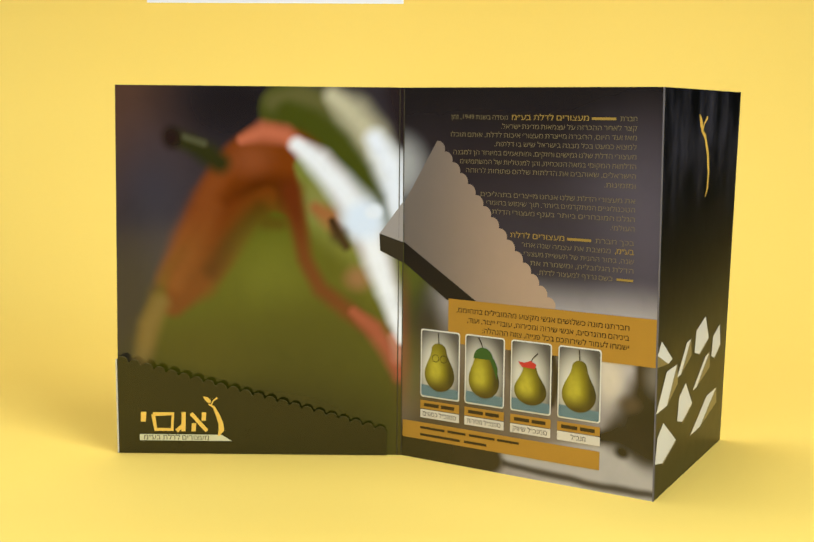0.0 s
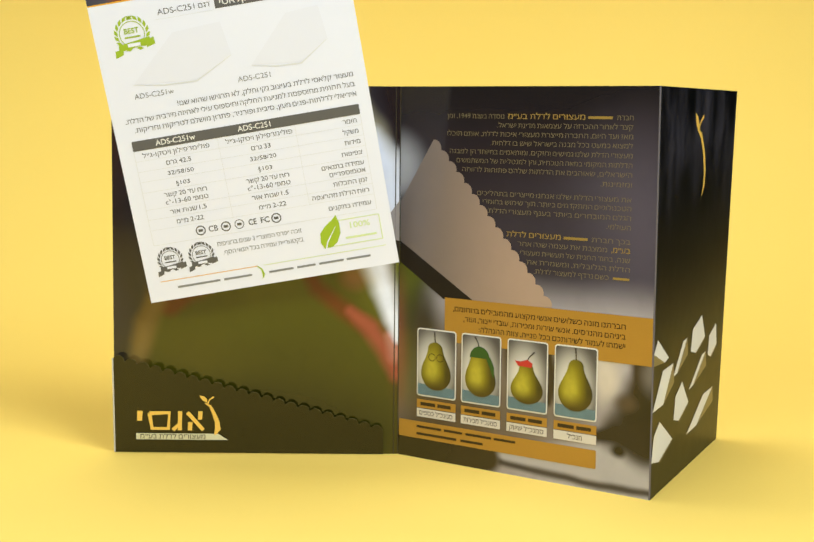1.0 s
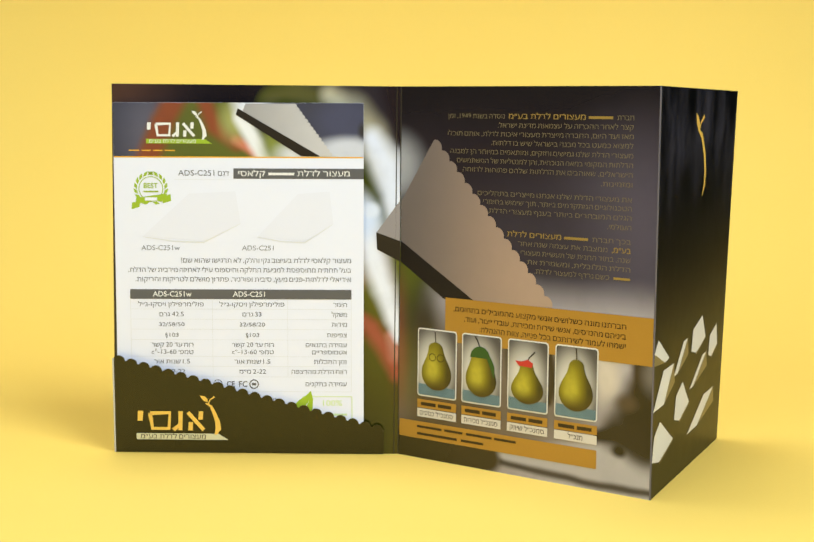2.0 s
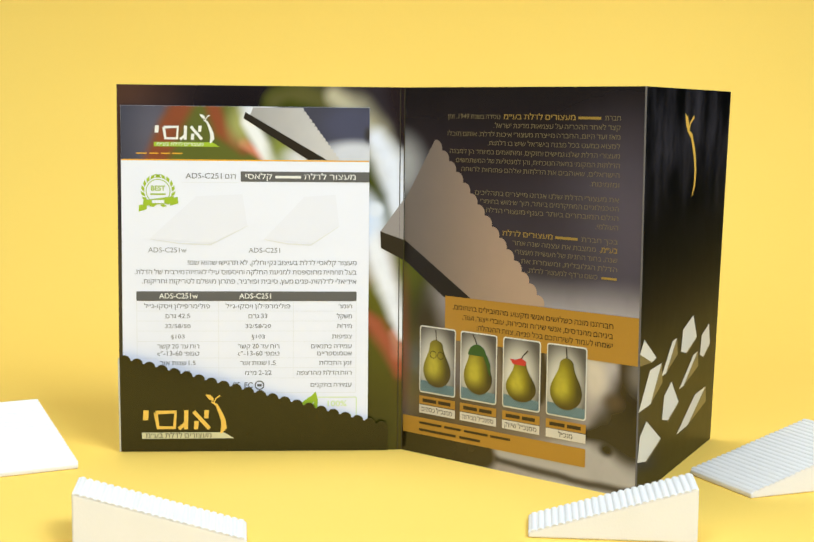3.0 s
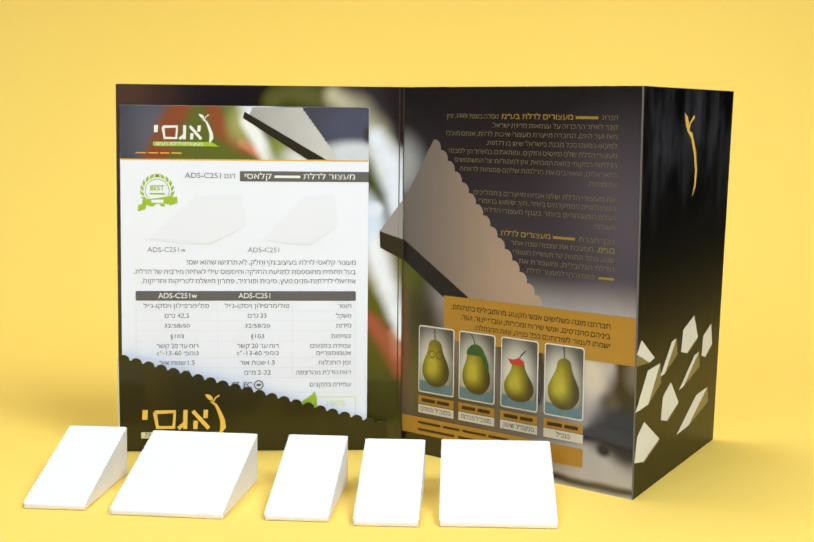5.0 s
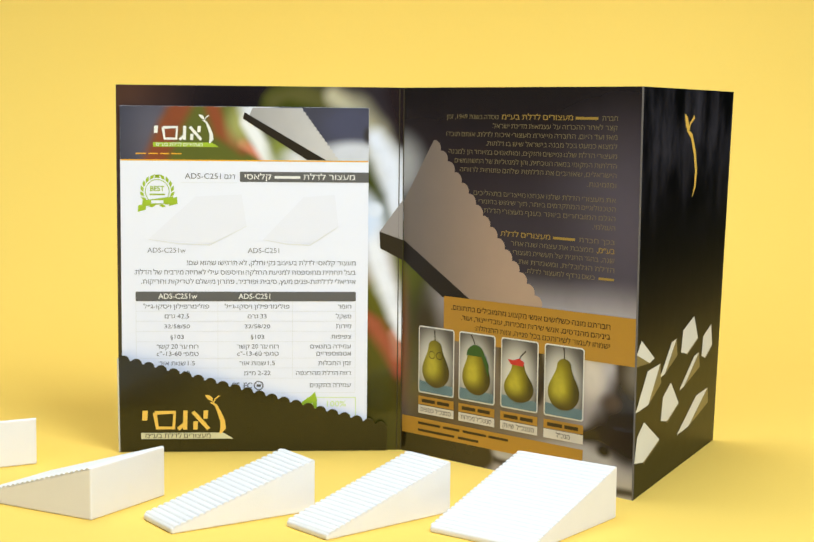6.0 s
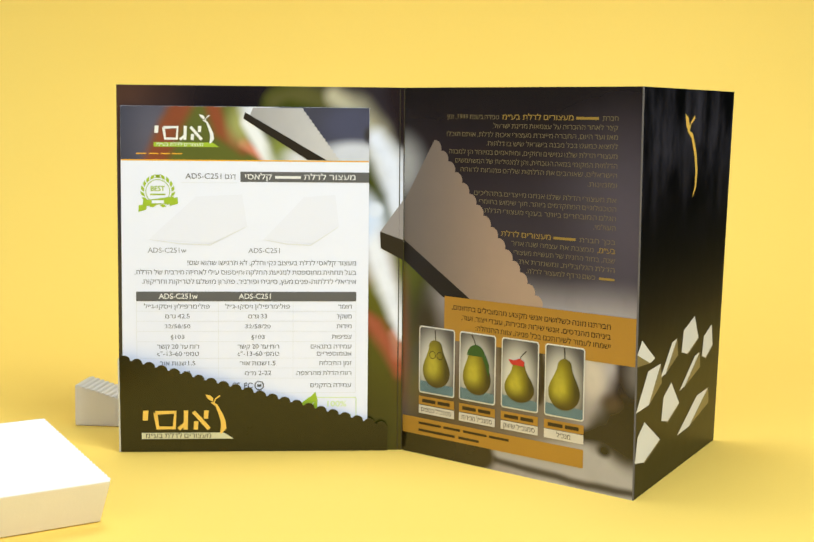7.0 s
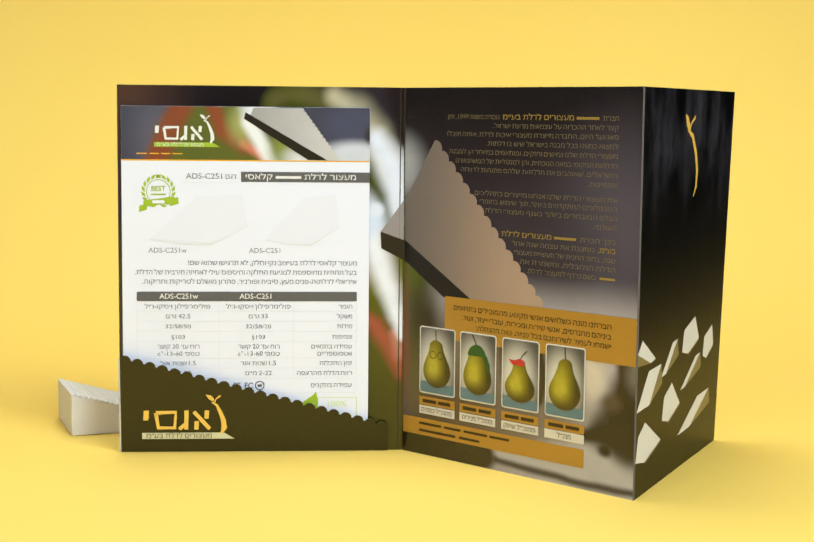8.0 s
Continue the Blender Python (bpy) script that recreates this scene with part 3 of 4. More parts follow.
for each in (left_panel, right_panel, back_panel):
    each.data.materials.append(BOARD)
    for face in each.data.polygons:
        if abs(face.normal.y) < 0.5:
            face.material_index = 1


def crease(x, bend, parent, material):
    """The rounded ridge along a fold."""
    r, rows = 0.00045, 24
    verts, faces = [], []
    for j in range(rows + 1):
        for k in range(7):
            a = math.pi * k / 6
            verts.append(bend(x + r * math.cos(a), 0.0005 + (PH - 0.001) * j / rows, 0.7 * r * math.sin(a)))
    for j in range(rows):
        for k in range(6):
            a = j * 7 + k
            faces.append((a, a + 1, a + 8, a + 7))
    return link_mesh("crease", verts, faces, material, parent, smooth=True)


# pale violet that paints in the light caught along the outer fold
FOLD_GLINT = ink("fold_edge_glint", (0.15, 0.13, 0.20), 0.2, 0.25)
OLIVE_DARK = ink("dark_crease_print", tone(48, 42, 26), 0.2, 0.3)
crease(0.2325, flat, left_panel, OLIVE_DARK)
crease(0.2360, flat, left_panel, OLIVE_DARK)
crease(0.2359, flat, right_panel, FOLD_GLINT)

# the blade that runs over the fold
flat_shape("blade_picture", [(0.2165, 0.1853), (0.2360, 0.1780), (0.2360, 0.2122)], flat, 0.0003, BLADE_NEAR_FOLD, left_panel)
flat_shape("blade_spine_picture", [(0.2165, 0.1856), (0.2172, 0.1715), (0.2360, 0.1618), (0.2360, 0.1786)], flat, 0.0006, DARK_BLADE, left_panel)
flat_shape("blade_picture", scallops((0.0333, 0.2625), (0.1480, 0.1362), 15, 0.0030, 9, 0.10)[::-1] + [(0.0005, 0.2114), (0.0005, 0.1780), (0.0760, 0.1340)],
           flat, 0.0003, BLADE, right_panel)
flat_shape("blade_spine_picture", [(0.0005, 0.1790), (0.0005, 0.1620), (0.0450, 0.1345), (0.0760, 0.1345)], flat, 0.0006, DARK_BLADE, right_panel)

# the company's story
STORY = (
    ("נוסדה בשנת 1949, זמן", 0.0471, 0.2800),
    ("קצר לאחר ההכרזה על עצמאות מדינת ישראל.", 0.0950, 0.2731),
    ("מאז ועד היום, החברה מייצרת מעצורי איכות לדלת, אותם תוכלו", 0.0471, 0.2662),
    ("למצוא כמעט בכל מבנה בישראל שיש בו דלתות.", 0.0890, 0.2593),
    ("מעצורי הדלת שלנו גמישים וחזקים, ומותאמים במיוחד הן למבנה", 0.0498, 0.2522),
    ("הדלתות המקומי במאה הנוכחית, והן למנטליות של המשתמשים", 0.0565, 0.2451),
    ("הישראלים, שאוהבים את הדלתות שלהם פתוחות לרווחה", 0.0622, 0.2381),
    ("ומזמינות.", 0.1885, 0.2309),
    ("את מעצורי הדלת שלנו אנחנו מייצרים בתהליכים", 0.0770, 0.2198),
    ("הטכנולוגיים המתקדמים ביותר, תוך שימוש בחומרי", 0.0825, 0.2133),
    ("הגלם המובחרים ביותר בענף מעצורי הדלת", 0.0880, 0.2063),
    ("העולמי.", 0.1945, 0.1993),
    ("", 0.1040, 0.1888),
    ("ממצבת את עצמה שנה אחר", 0.1160, 0.1820),
    ("שנה, בחוד החנית של תעשיית מעצורי", 0.1185, 0.1751),
    ("הדלת הגלובלית, ומשמרת את", 0.1245, 0.1682),
    ("כשם נרדף למעצור לדלת.", 0.1313, 0.1614),
)
# line: where its bold words begin and end, those words, and the plain words before them
STRONG = {0: (0.1050, 0.1975, "@@@@ מעצורים לדלת בע״מ", "חברת"), 12: (0.1055, 0.1785, "@@@@ מעצורים לדלת", "בכך חברת"),
          13: (0.1990, 0.2150, "בע״מ,", ""), 16: (0.2010, 0.2150, "@@@@", "")}
for i, (body, x0, z) in enumerate(STORY):
    if not body:
        continue
    lettering(body, x0, STRONG[i][0] - 0.0036 if i in STRONG else 0.2150, z, 0.0033, flat, 0.0009, TAN_TEXT, right_panel, -0.004)
for i, (left, right, words, opening) in STRONG.items():
    z = STORY[i][2]
    lettering(words, left, right, z, 0.0037, flat, 0.0009, YELLOW_TEXT, right_panel, 0.010)
    if opening:
        lettering(opening, right + 0.0036, 0.2150, z, 0.0033, flat, 0.0009, TAN_TEXT, right_panel, -0.004)

# the ochre box and the four portraits
bar("ochre_box", 0.0468, 0.1000, 0.2355, 0.1358, flat, 0.0009, OCHRE, right_panel)
for body, x0, z in (("חברתנו מונה כשלושים אנשי מקצוע מהמובילים בתחומם,", 0.0550, 0.1255),
                    ("ביניהם מהנדסים, אנשי שירות ומכירות, עובדי ייצור, ועוד,", 0.0655, 0.1180),
                    ("ישמחו לעמוד לשירותכם בכל פנייה, צוות ההנהלה:", 0.0805, 0.1108)):
    lettering(body, x0, 0.2130, z, 0.0036, flat, 0.0012, BROWN_TEXT, right_panel, 0.006)


def pear_points(cx, base, tall, girth, neck, lean):
    """A pear's outline."""
    points = []
    for k in range(44):
        a = 2 * math.pi * (k + 0.5) / 44
        s = (1 - math.cos(a)) / 2                     # 0 at the foot, 1 at the crown
        if s < 0.34:
            half = girth * math.sqrt(max(0.0, 1 - ((0.34 - s) / 0.34) ** 2))
        elif s < 0.86:
            half = neck + (girth - neck) * (0.5 + 0.5 * math.cos(math.pi * (s - 0.34) / 0.56))
        else:
            half = neck * math.sqrt(max(0.0, 1 - ((s - 0.86) / 0.14) ** 2)) * 1.03
        points.append((cx + (half if a < math.pi else -half) + lean * s * s, base + tall * s))
    return points


CARDS = (
    # left, right, pear height, girth, neck, lean, stem lean, title
    (0.0194, 0.0589, 0.0395, 0.0150, 0.0072, -0.0012, -0.0006, "סמנכ״ל כספים"),
    (0.0640, 0.1024, 0.0400, 0.0148, 0.0078, -0.0015, -0.0046, "סמנכ״ל מכירות"),
    (0.1083, 0.1460, 0.0330, 0.0150, 0.0062, -0.0010, 0.0075, "סמנכ״ל שיווק"),
    (0.1519, 0.1901, 0.0400, 0.0152, 0.0066, 0.0004, -0.0008, "מנכ״ל"),
)
for i, (x0, x1, tall, girth, neck, lean, stem, title) in enumerate(CARDS):
    mid, low, high = (x0 + x1) / 2, 0.0524, 0.1088
    bar("photo_border", x0, low, x1, high, flat, 0.0014, WHITE_PRINT, right_panel, 0.0026)
    bar("portrait_photo", x0 + 0.0011, low + 0.0011, x1 - 0.0011, high - 0.0011, flat, 0.0018, CARD_INK, right_panel, 0.0018)
    flat_shape("cloth_picture", [(x0 + 0.0012, low + 0.0022), (x0 + 0.0022, low + 0.0012), (x1 - 0.0022, low + 0.0012), (x1 - 0.0012, low + 0.0022),
                                 (x1 - 0.0012, low + 0.0090), (x0 + 0.0012, low + 0.0105)], flat, 0.0022, CLOTH_INK, right_panel)
    foot = low + 0.0062
    stripe("pear_stem_picture", [(mid + lean * 0.9, foot + tall * 0.97), (mid + lean + stem * 0.35, foot + tall + 0.004), (mid + lean + stem, foot + tall + 0.0085)],
           (0.0010, 0.0009, 0.0012), flat, 0.0025, STEM_INK, right_panel)
    flat_shape("pear_picture", pear_points(mid, foot, tall, girth, neck, lean), flat, 0.0028, PEAR_INK, right_panel)
    if i == 1:
        flat_shape("green_cap_picture", [(mid + lean + 0.0095 * math.cos(radians(a)) + 0.0005, foot + tall - 0.0085 + 0.0092 * math.sin(radians(a))) for a in range(0, 181, 12)],
                   flat, 0.0032, LEAF_INK, right_panel)
        stripe("green_flap_picture", [(mid + 0.0075, foot + 0.0320), (mid + 0.0110, foot + 0.0250), (mid + 0.0125, foot + 0.0170)], (0.004, 0.004, 0.001), flat, 0.0035, LEAF_INK, right_panel)
    if i == 2:
        flat_shape("red_cap_picture", [(mid - 0.0115, foot + tall + 0.0005), (mid - 0.0080, foot + tall - 0.0035), (mid + 0.0040, foot + tall - 0.0040),
                                       (mid + 0.0052, foot + tall - 0.0005), (mid, foot + tall + 0.0020), (mid - 0.0060, foot + tall)], flat, 0.0032, RED_INK, right_panel)
    if i == 0:
        for dx in (-0.0042, 0.0040):
            ring = [(mid + dx + 0.0034 * math.cos(radians(a)), foot + 0.0270 + 0.0030 * math.sin(radians(a))) for a in range(0, 361, 30)]
            stripe("glasses_picture", ring, [0.0006] * len(ring), flat, 0.0032, STEM_INK, right_panel)
    bar("name_plate", x0 + 0.0002, 0.0426, x1, 0.0496, flat, 0.0014, OCHRE, right_panel)
    for u0, u1 in ((0.10, 0.48), (0.54, 0.88)):
        bar("name_bar", x0 + u0 * (x1 - x0), 0.0446, x0 + u1 * (x1 - x0), 0.0474, flat, 0.0018, BROWN_TEXT, right_panel)
    bar("title_plate", x0 + 0.0002, 0.0350, x1, 0.0420, flat, 0.0014, TITLE_PAPER, right_panel)
    inset = 0.0125 if i == 3 else 0.0030
    lettering(title, x0 + inset, x1 - inset, 0.0368, 0.0034, flat, 0.0018, BROWN_TEXT, right_panel)

bar("ochre_band", 0.0010, 0.0165, 0.1900, 0.0308, flat, 0.0009, OCHRE, right_panel, 0.0008)
for x0, x1, z in ((0.0195, 0.0445, 0.0252), (0.0475, 0.0655, 0.0252), (0.0690, 0.0940, 0.0252), (0.0965, 0.1170, 0.0252)):
    bar("address_bar", x0, z + 0.0004, x1, z + 0.0023, flat, 0.0013, BROWN_TEXT, right_panel)
for x0, x1 in ((0.0195, 0.0600), (0.0640, 0.0860)):
    bar("address_bar", x0, 0.0196, x1, 0.0216, flat, 0.0013, BROWN_TEXT, right_panel)


# ---------------------------------------------------------------- pocket on the left panel
def bulged(x, z, off=0.0):
    return Vector((x, -(0.0030 + 0.080 * z) - off, z))


def build_pocket():
    edge = scallops((0.0006, 0.0806), (0.2240, 0.0206), 22, 0.0034, 14, 0.14)
    top = edge + [(0.2240, 0.0004), (0.0006, 0.0004)]
    n = len(top)
    verts = [bulged(x, z) for x, z in top] + [bulged(x, z, -0.0007) for x, z in top]
    faces = [tuple(range(n - 1, -1, -1)), tuple(range(n, 2 * n))]
    faces += [(i, (i + 1) % n, n + (i + 1) % n, n + i) for i in range(n)]
    ob = link_mesh("pocket", verts, faces, OLIVE, folder, "olive-brown pocket with a scalloped top edge")
    ob.data.materials.append(BOARD_DARK)
    for face in list(ob.data.polygons)[2:]:
        face.material_index = 1
    return ob


PALE_EDGE = ink("pale_fold_edge", (0.55, 0.52, 0.44), 0.1, 0.6)
BOARD_DARK = ink("cut_board_edge", tone(112, 98, 60), 0.1, 0.6)
pocket = build_pocket()
bar("fold_edge", 0.0000, 0.0006, 0.0013, 0.0806, bulged, 0.0004, PALE_EDGE, pocket)


def company_mark(bend, off, x, z, k, main, low, parent, tagline):
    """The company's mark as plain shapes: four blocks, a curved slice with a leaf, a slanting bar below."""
    def at(u, v):
        return (x + u * k, z + v * k)
    t = 0.0042 * k
    for u, v, wide, tall in ((0.0015, 0.0085, 0.0050, 0.0085), (0.0352, 0.0005, 0.0040, 0.0165), (0.0435, 0.0005, 0.0042, 0.0072), (0.0520, 0.0098, 0.0042, 0.0072)):
        flat_shape("mark_shape", [at(u, v), at(u + wide * 0.86, v), at(u + wide, v + tall), at(u + wide * 0.1, v + tall)], bend, off, main, parent)
    ring = [at(0.0120, 0.0150), at(0.0285, 0.0155), at(0.0275, 0.0020), at(0.0140, 0.0020), at(0.0120, 0.0150)]
    stripe("mark_shape", ring, [t * 0.8] * 5, bend, off, main, parent)
    stripe("mark_shape", [at(0.0370, 0.0062), at(0.0312, 0.0008)], (t * 0.6, t * 0.8), bend, off + 0.0002, main, parent)
    stripe("mark_shape", [at(0.0435, 0.0160), at(0.0565, 0.0010)], (t * 0.8, t * 0.8), bend, off + 0.0002, main, parent)
    slice_line = [at(0.0580, 0.0240), at(0.0625, 0.0215), at(0.0655, 0.0150), at(0.0680, 0.0080), at(0.0685, 0.0020), at(0.0660, -0.0030)]
    stripe("slice_shape", slice_line, [0.0010 * k, 0.0022 * k, 0.0032 * k, 0.0040 * k, 0.0048 * k, 0.0015 * k], bend, off, main, parent)
    stripe("stalk_shape", [at(0.0600, 0.0225), at(0.0620, 0.0270), at(0.0655, 0.0295)], (0.0012 * k, 0.0010 * k, 0.0014 * k), bend, off + 0.0002, main, parent)
    leaf = [at(0.0535, 0.0305), at(0.0575, 0.0300), at(0.0600, 0.0275), at(0.0600, 0.0245), at(0.0565, 0.0260), at(0.0545, 0.0285)]
    flat_shape("leaf_shape", leaf, bend, off + 0.0002, main, parent)
    flat_shape("slant_bar", [at(0.0005, -0.0075), at(0.0770, -0.0075), at(0.0690, -0.0025), at(0.0675, -0.0022), at(0.0005, -0.0022)][::1], bend, off - 0.0002, low, parent)
    lettering(tagline, *[at(u, 0)[0] for u in (0.0040, 0.0580)], at(0, -0.0066)[1], 0.0036 * k, bend, off, BROWN_TEXT if low is CREAM else WHITE_PRINT, parent)


company_mark(bulged, 0.0008, 0.0182, 0.0190, 1.0, GOLD, CREAM, pocket, "מעצורים לדלת בע״מ")

# ---------------------------------------------------------------- pictures on the back panel
slim = [(0.1075, 0.2735), (0.1210, 0.2680), (0.1315, 0.2540), (0.1365, 0.2400), (0.1355, 0.2280), (0.1290, 0.2200)]
stripe("slice_shape", slim, (0.0020, 0.0050, 0.0058, 0.0056, 0.0044, 0.0010), twisted, 0.0006, GOLD, back_panel)
flat_shape("leaf_shape", [(0.1000, 0.2860), (0.1075, 0.2835), (0.1130, 0.2770), (0.1110, 0.2720), (0.1040, 0.2760)], twisted, 0.0006, GOLD, back_panel)
stripe("stalk_shape", [(0.1115, 0.2725), (0.1160, 0.2785), (0.1260, 0.2835)], (0.0030, 0.0022, 0.0030), twisted, 0.0008, GOLD, back_panel)


def wedge_bar_picture(x, z, width, dx, dz, shade):
    """A printed wedge seen along its slope: a pale slanting bar with a shaded side."""
    flat_shape("wedge_picture", [(x, z), (x + width, z + 0.001), (x + dx + width, z + dz), (x + dx, z + dz - 0.001)], twisted, 0.0006, SHARD_LIGHT, back_panel)
    flat_shape("wedge_side_picture", [(x + width, z + 0.001), (x + dx + width + shade * 0.2, z + dz * 0.45), (x + dx + width, z + dz)], twisted, 0.0008, SHARD_DARK, back_panel)


def shard_picture(x, z, width, tall, lean):
    """A printed wedge seen from its end: five corners and a shaded foot."""
    flat_shape("wedge_picture", [(x, z + tall * 0.12), (x + width * 0.35, z), (x + width, z + tall * 0.32), (x + width * 0.62 + lean, z + tall), (x + width * 0.08, z + tall * 0.72)],
               twisted, 0.0006, SHARD_LIGHT, back_panel)
    flat_shape("wedge_side_picture", [(x + width * 0.35, z), (x + width, z + tall * 0.32), (x + width * 0.97, z + tall * 0.26), (x + width * 0.36, z - tall * 0.05)],
               twisted, 0.0008, SHARD_DARK, back_panel)


shard_picture(0.1170, 0.0915, 0.0490, 0.0290, 0.004)
shard_picture(0.1800, 0.0800, 0.0330, 0.0270, 0.006)
wedge_bar_picture(0.0610, 0.0830, 0.0130, 0.0290, 0.0250, 0.02)
wedge_bar_picture(0.1160, 0.0640, 0.0140, 0.0420, 0.0235, 0.02)
wedge_bar_picture(0.0005, 0.0655, 0.0320, 0.0280, 0.0285, 0.02)
wedge_bar_picture(0.1140, 0.0275, 0.0360, 0.0560, 0.0245, 0.02)
shard_picture(0.0670, 0.0445, 0.0490, 0.0300, -0.006)
shard_picture(0.0010, 0.0240, 0.0640, 0.0310, -0.018)
flat_shape("wedge_picture", [(0.0005, 0.1090), (0.0110, 0.1185), (0.0450, 0.1005), (0.0330, 0.0985)], twisted, 0.0006, SHARD_LIGHT, back_panel)
flat_shape("wedge_side_picture", [(0.0005, 0.1088), (0.0330, 0.0985), (0.0005, 0.1000)], twisted, 0.0008, SHARD_DARK, back_panel)

# ---------------------------------------------------------------- the leaflet
SW, SH = 0.2038, 0.2845
leaflet = tagged(new("leaflet"), "white printed product leaflet with a pear photo header", "leaflet")


def build_paper():
    nx, nz, t = 8, 12, 0.0003
    verts, faces = [], []
    for off in (0.0, -t):
        verts += [flat(SW * i / nx, SH * j / nz, off) for j in range(nz + 1) for i in range(nx + 1)]
    w, m = nx + 1, (nx + 1) * (nz + 1)
    for j in range(nz):
        for i in range(nx):
            a, b, c, d = j * w + i, j * w + i + 1, (j + 1) * w + i + 1, (j + 1) * w + i
            faces += [(a, b, c, d), (m + d, m + c, m + b, m + a)]
    rim = list(range(w)) + [j * w + nx for j in range(1, nz + 1)] + [nz * w + i for i in range(nx - 1, -1, -1)] + [j * w for j in range(nz - 1, 0, -1)]
    faces += [(rim[(k + 1) % len(rim)], rim[k], m + rim[k], m + rim[(k + 1) % len(rim)]) for k in range(len(rim))]
    return link_mesh("paper", verts, faces, PAPER, leaflet)


def header_photo():
    p = Photo("header_photo_print").begin(tone(54, 54, 72), 0.0015)
    p.oval((0.030, 0.262), 0.020, 0.030, tone(84, 82, 98), 0.8)
    p.oval((0.075, 0.235), 0.050, 0.060, tone(86, 92, 14), 0.15)
    p.chain([(0.028, 0.240), (0.040, 0.268), (0.052, 0.290)], 0.009, tone(132, 60, 20), 0.6)
    p.chain([(0.075, 0.285), (0.082, 0.265), (0.100, 0.252)], 0.006, tone(136, 62, 20), 0.8)
    p.chain([(0.100, 0.255), (0.122, 0.240)], 0.004, tone(206, 120, 90), 0.8)
    p.oval((0.098, 0.270), 0.010, 0.014, tone(160, 160, 90), 0.8)
    p.oval((0.112, 0.285), 0.014, 0.016, tone(226, 228, 236), 0.5)
    p.chain([(0.104, 0.272), (0.116, 0.252), (0.124, 0.238)], 0.006, tone(236, 236, 236), 0.7)
    p.oval((0.134, 0.252), 0.012, 0.020, tone(128, 136, 50), 0.7)
    p.oval((0.150, 0.242), 0.016, 0.010, tone(214, 214, 216), 0.7)
    p.oval((0.190, 0.270), 0.024, 0.016, tone(64, 66, 92), 0.5)
    p.oval((0.190, 0.246), 0.026, 0.010, tone(206, 208, 218), 0.5)
    p.oval((0.203, 0.262), 0.004, 0.006, tone(40, 36, 40), 0.6)
    return p.done(0.4)


paper = build_paper()
bar("header_photo", 0.0001, 0.2408, SW - 0.0001, SH - 0.0001, flat, 0.0004, header_photo(), paper)
flat_shape("blade_picture", [(0.1050, 0.2766), (0.1080, 0.2838), (0.1450, 0.2838)] + scallops((0.1780, 0.2412), (0.1470, 0.2838), 14, -0.0014)[::-1][1:] + [(0.1640, 0.2412)],
           flat, 0.0008, BLADE_SMALL, paper)
flat_shape("blade_spine_picture", [(0.1000, 0.2748), (0.1015, 0.2800), (0.1685, 0.2412), (0.1530, 0.2412), (0.1470, 0.2450)], flat, 0.0012, DARK_BLADE, paper)
bar("orange_rule", 0.0004, 0.2398, SW - 0.0004, 0.2408, flat, 0.0006, ORANGE, paper)
company_mark(flat, 0.0014, 0.0265, 0.2565, 0.70, WHITE_PRINT, LIME, paper, "מעצורים לדלת בע״מ")
for x0, x1 in ((0.0125, 0.0210), (0.0230, 0.0305), (0.0325, 0.0400), (0.0418, 0.0500)):
    bar("slogan_bar", x0, 0.2452, x1, 0.2461, flat, 0.0010, ORANGE, paper)
bar("title_band", 0.0976, 0.2228, SW, 0.2312, flat, 0.0006, GREY_PRINT, paper)
lettering("מעצור לדלת @@@@ קלאסי", 0.1015, 0.1925, 0.2250, 0.0040, flat, 0.0010, WHITE_PRINT, paper, 0.01)
lettering("דגם", 0.0850, 0.0940, 0.2252, 0.0036, flat, 0.0006, GREY_TEXT, paper)
lettering("ADS-C251", 0.0525, 0.0820, 0.2252, 0.0044, flat, 0.0006, GREY_TEXT, paper)
bar("dotted_rule", 0.0490, 0.2218, 0.0960, 0.2221, flat, 0.0006, HAIRLINE, paper)


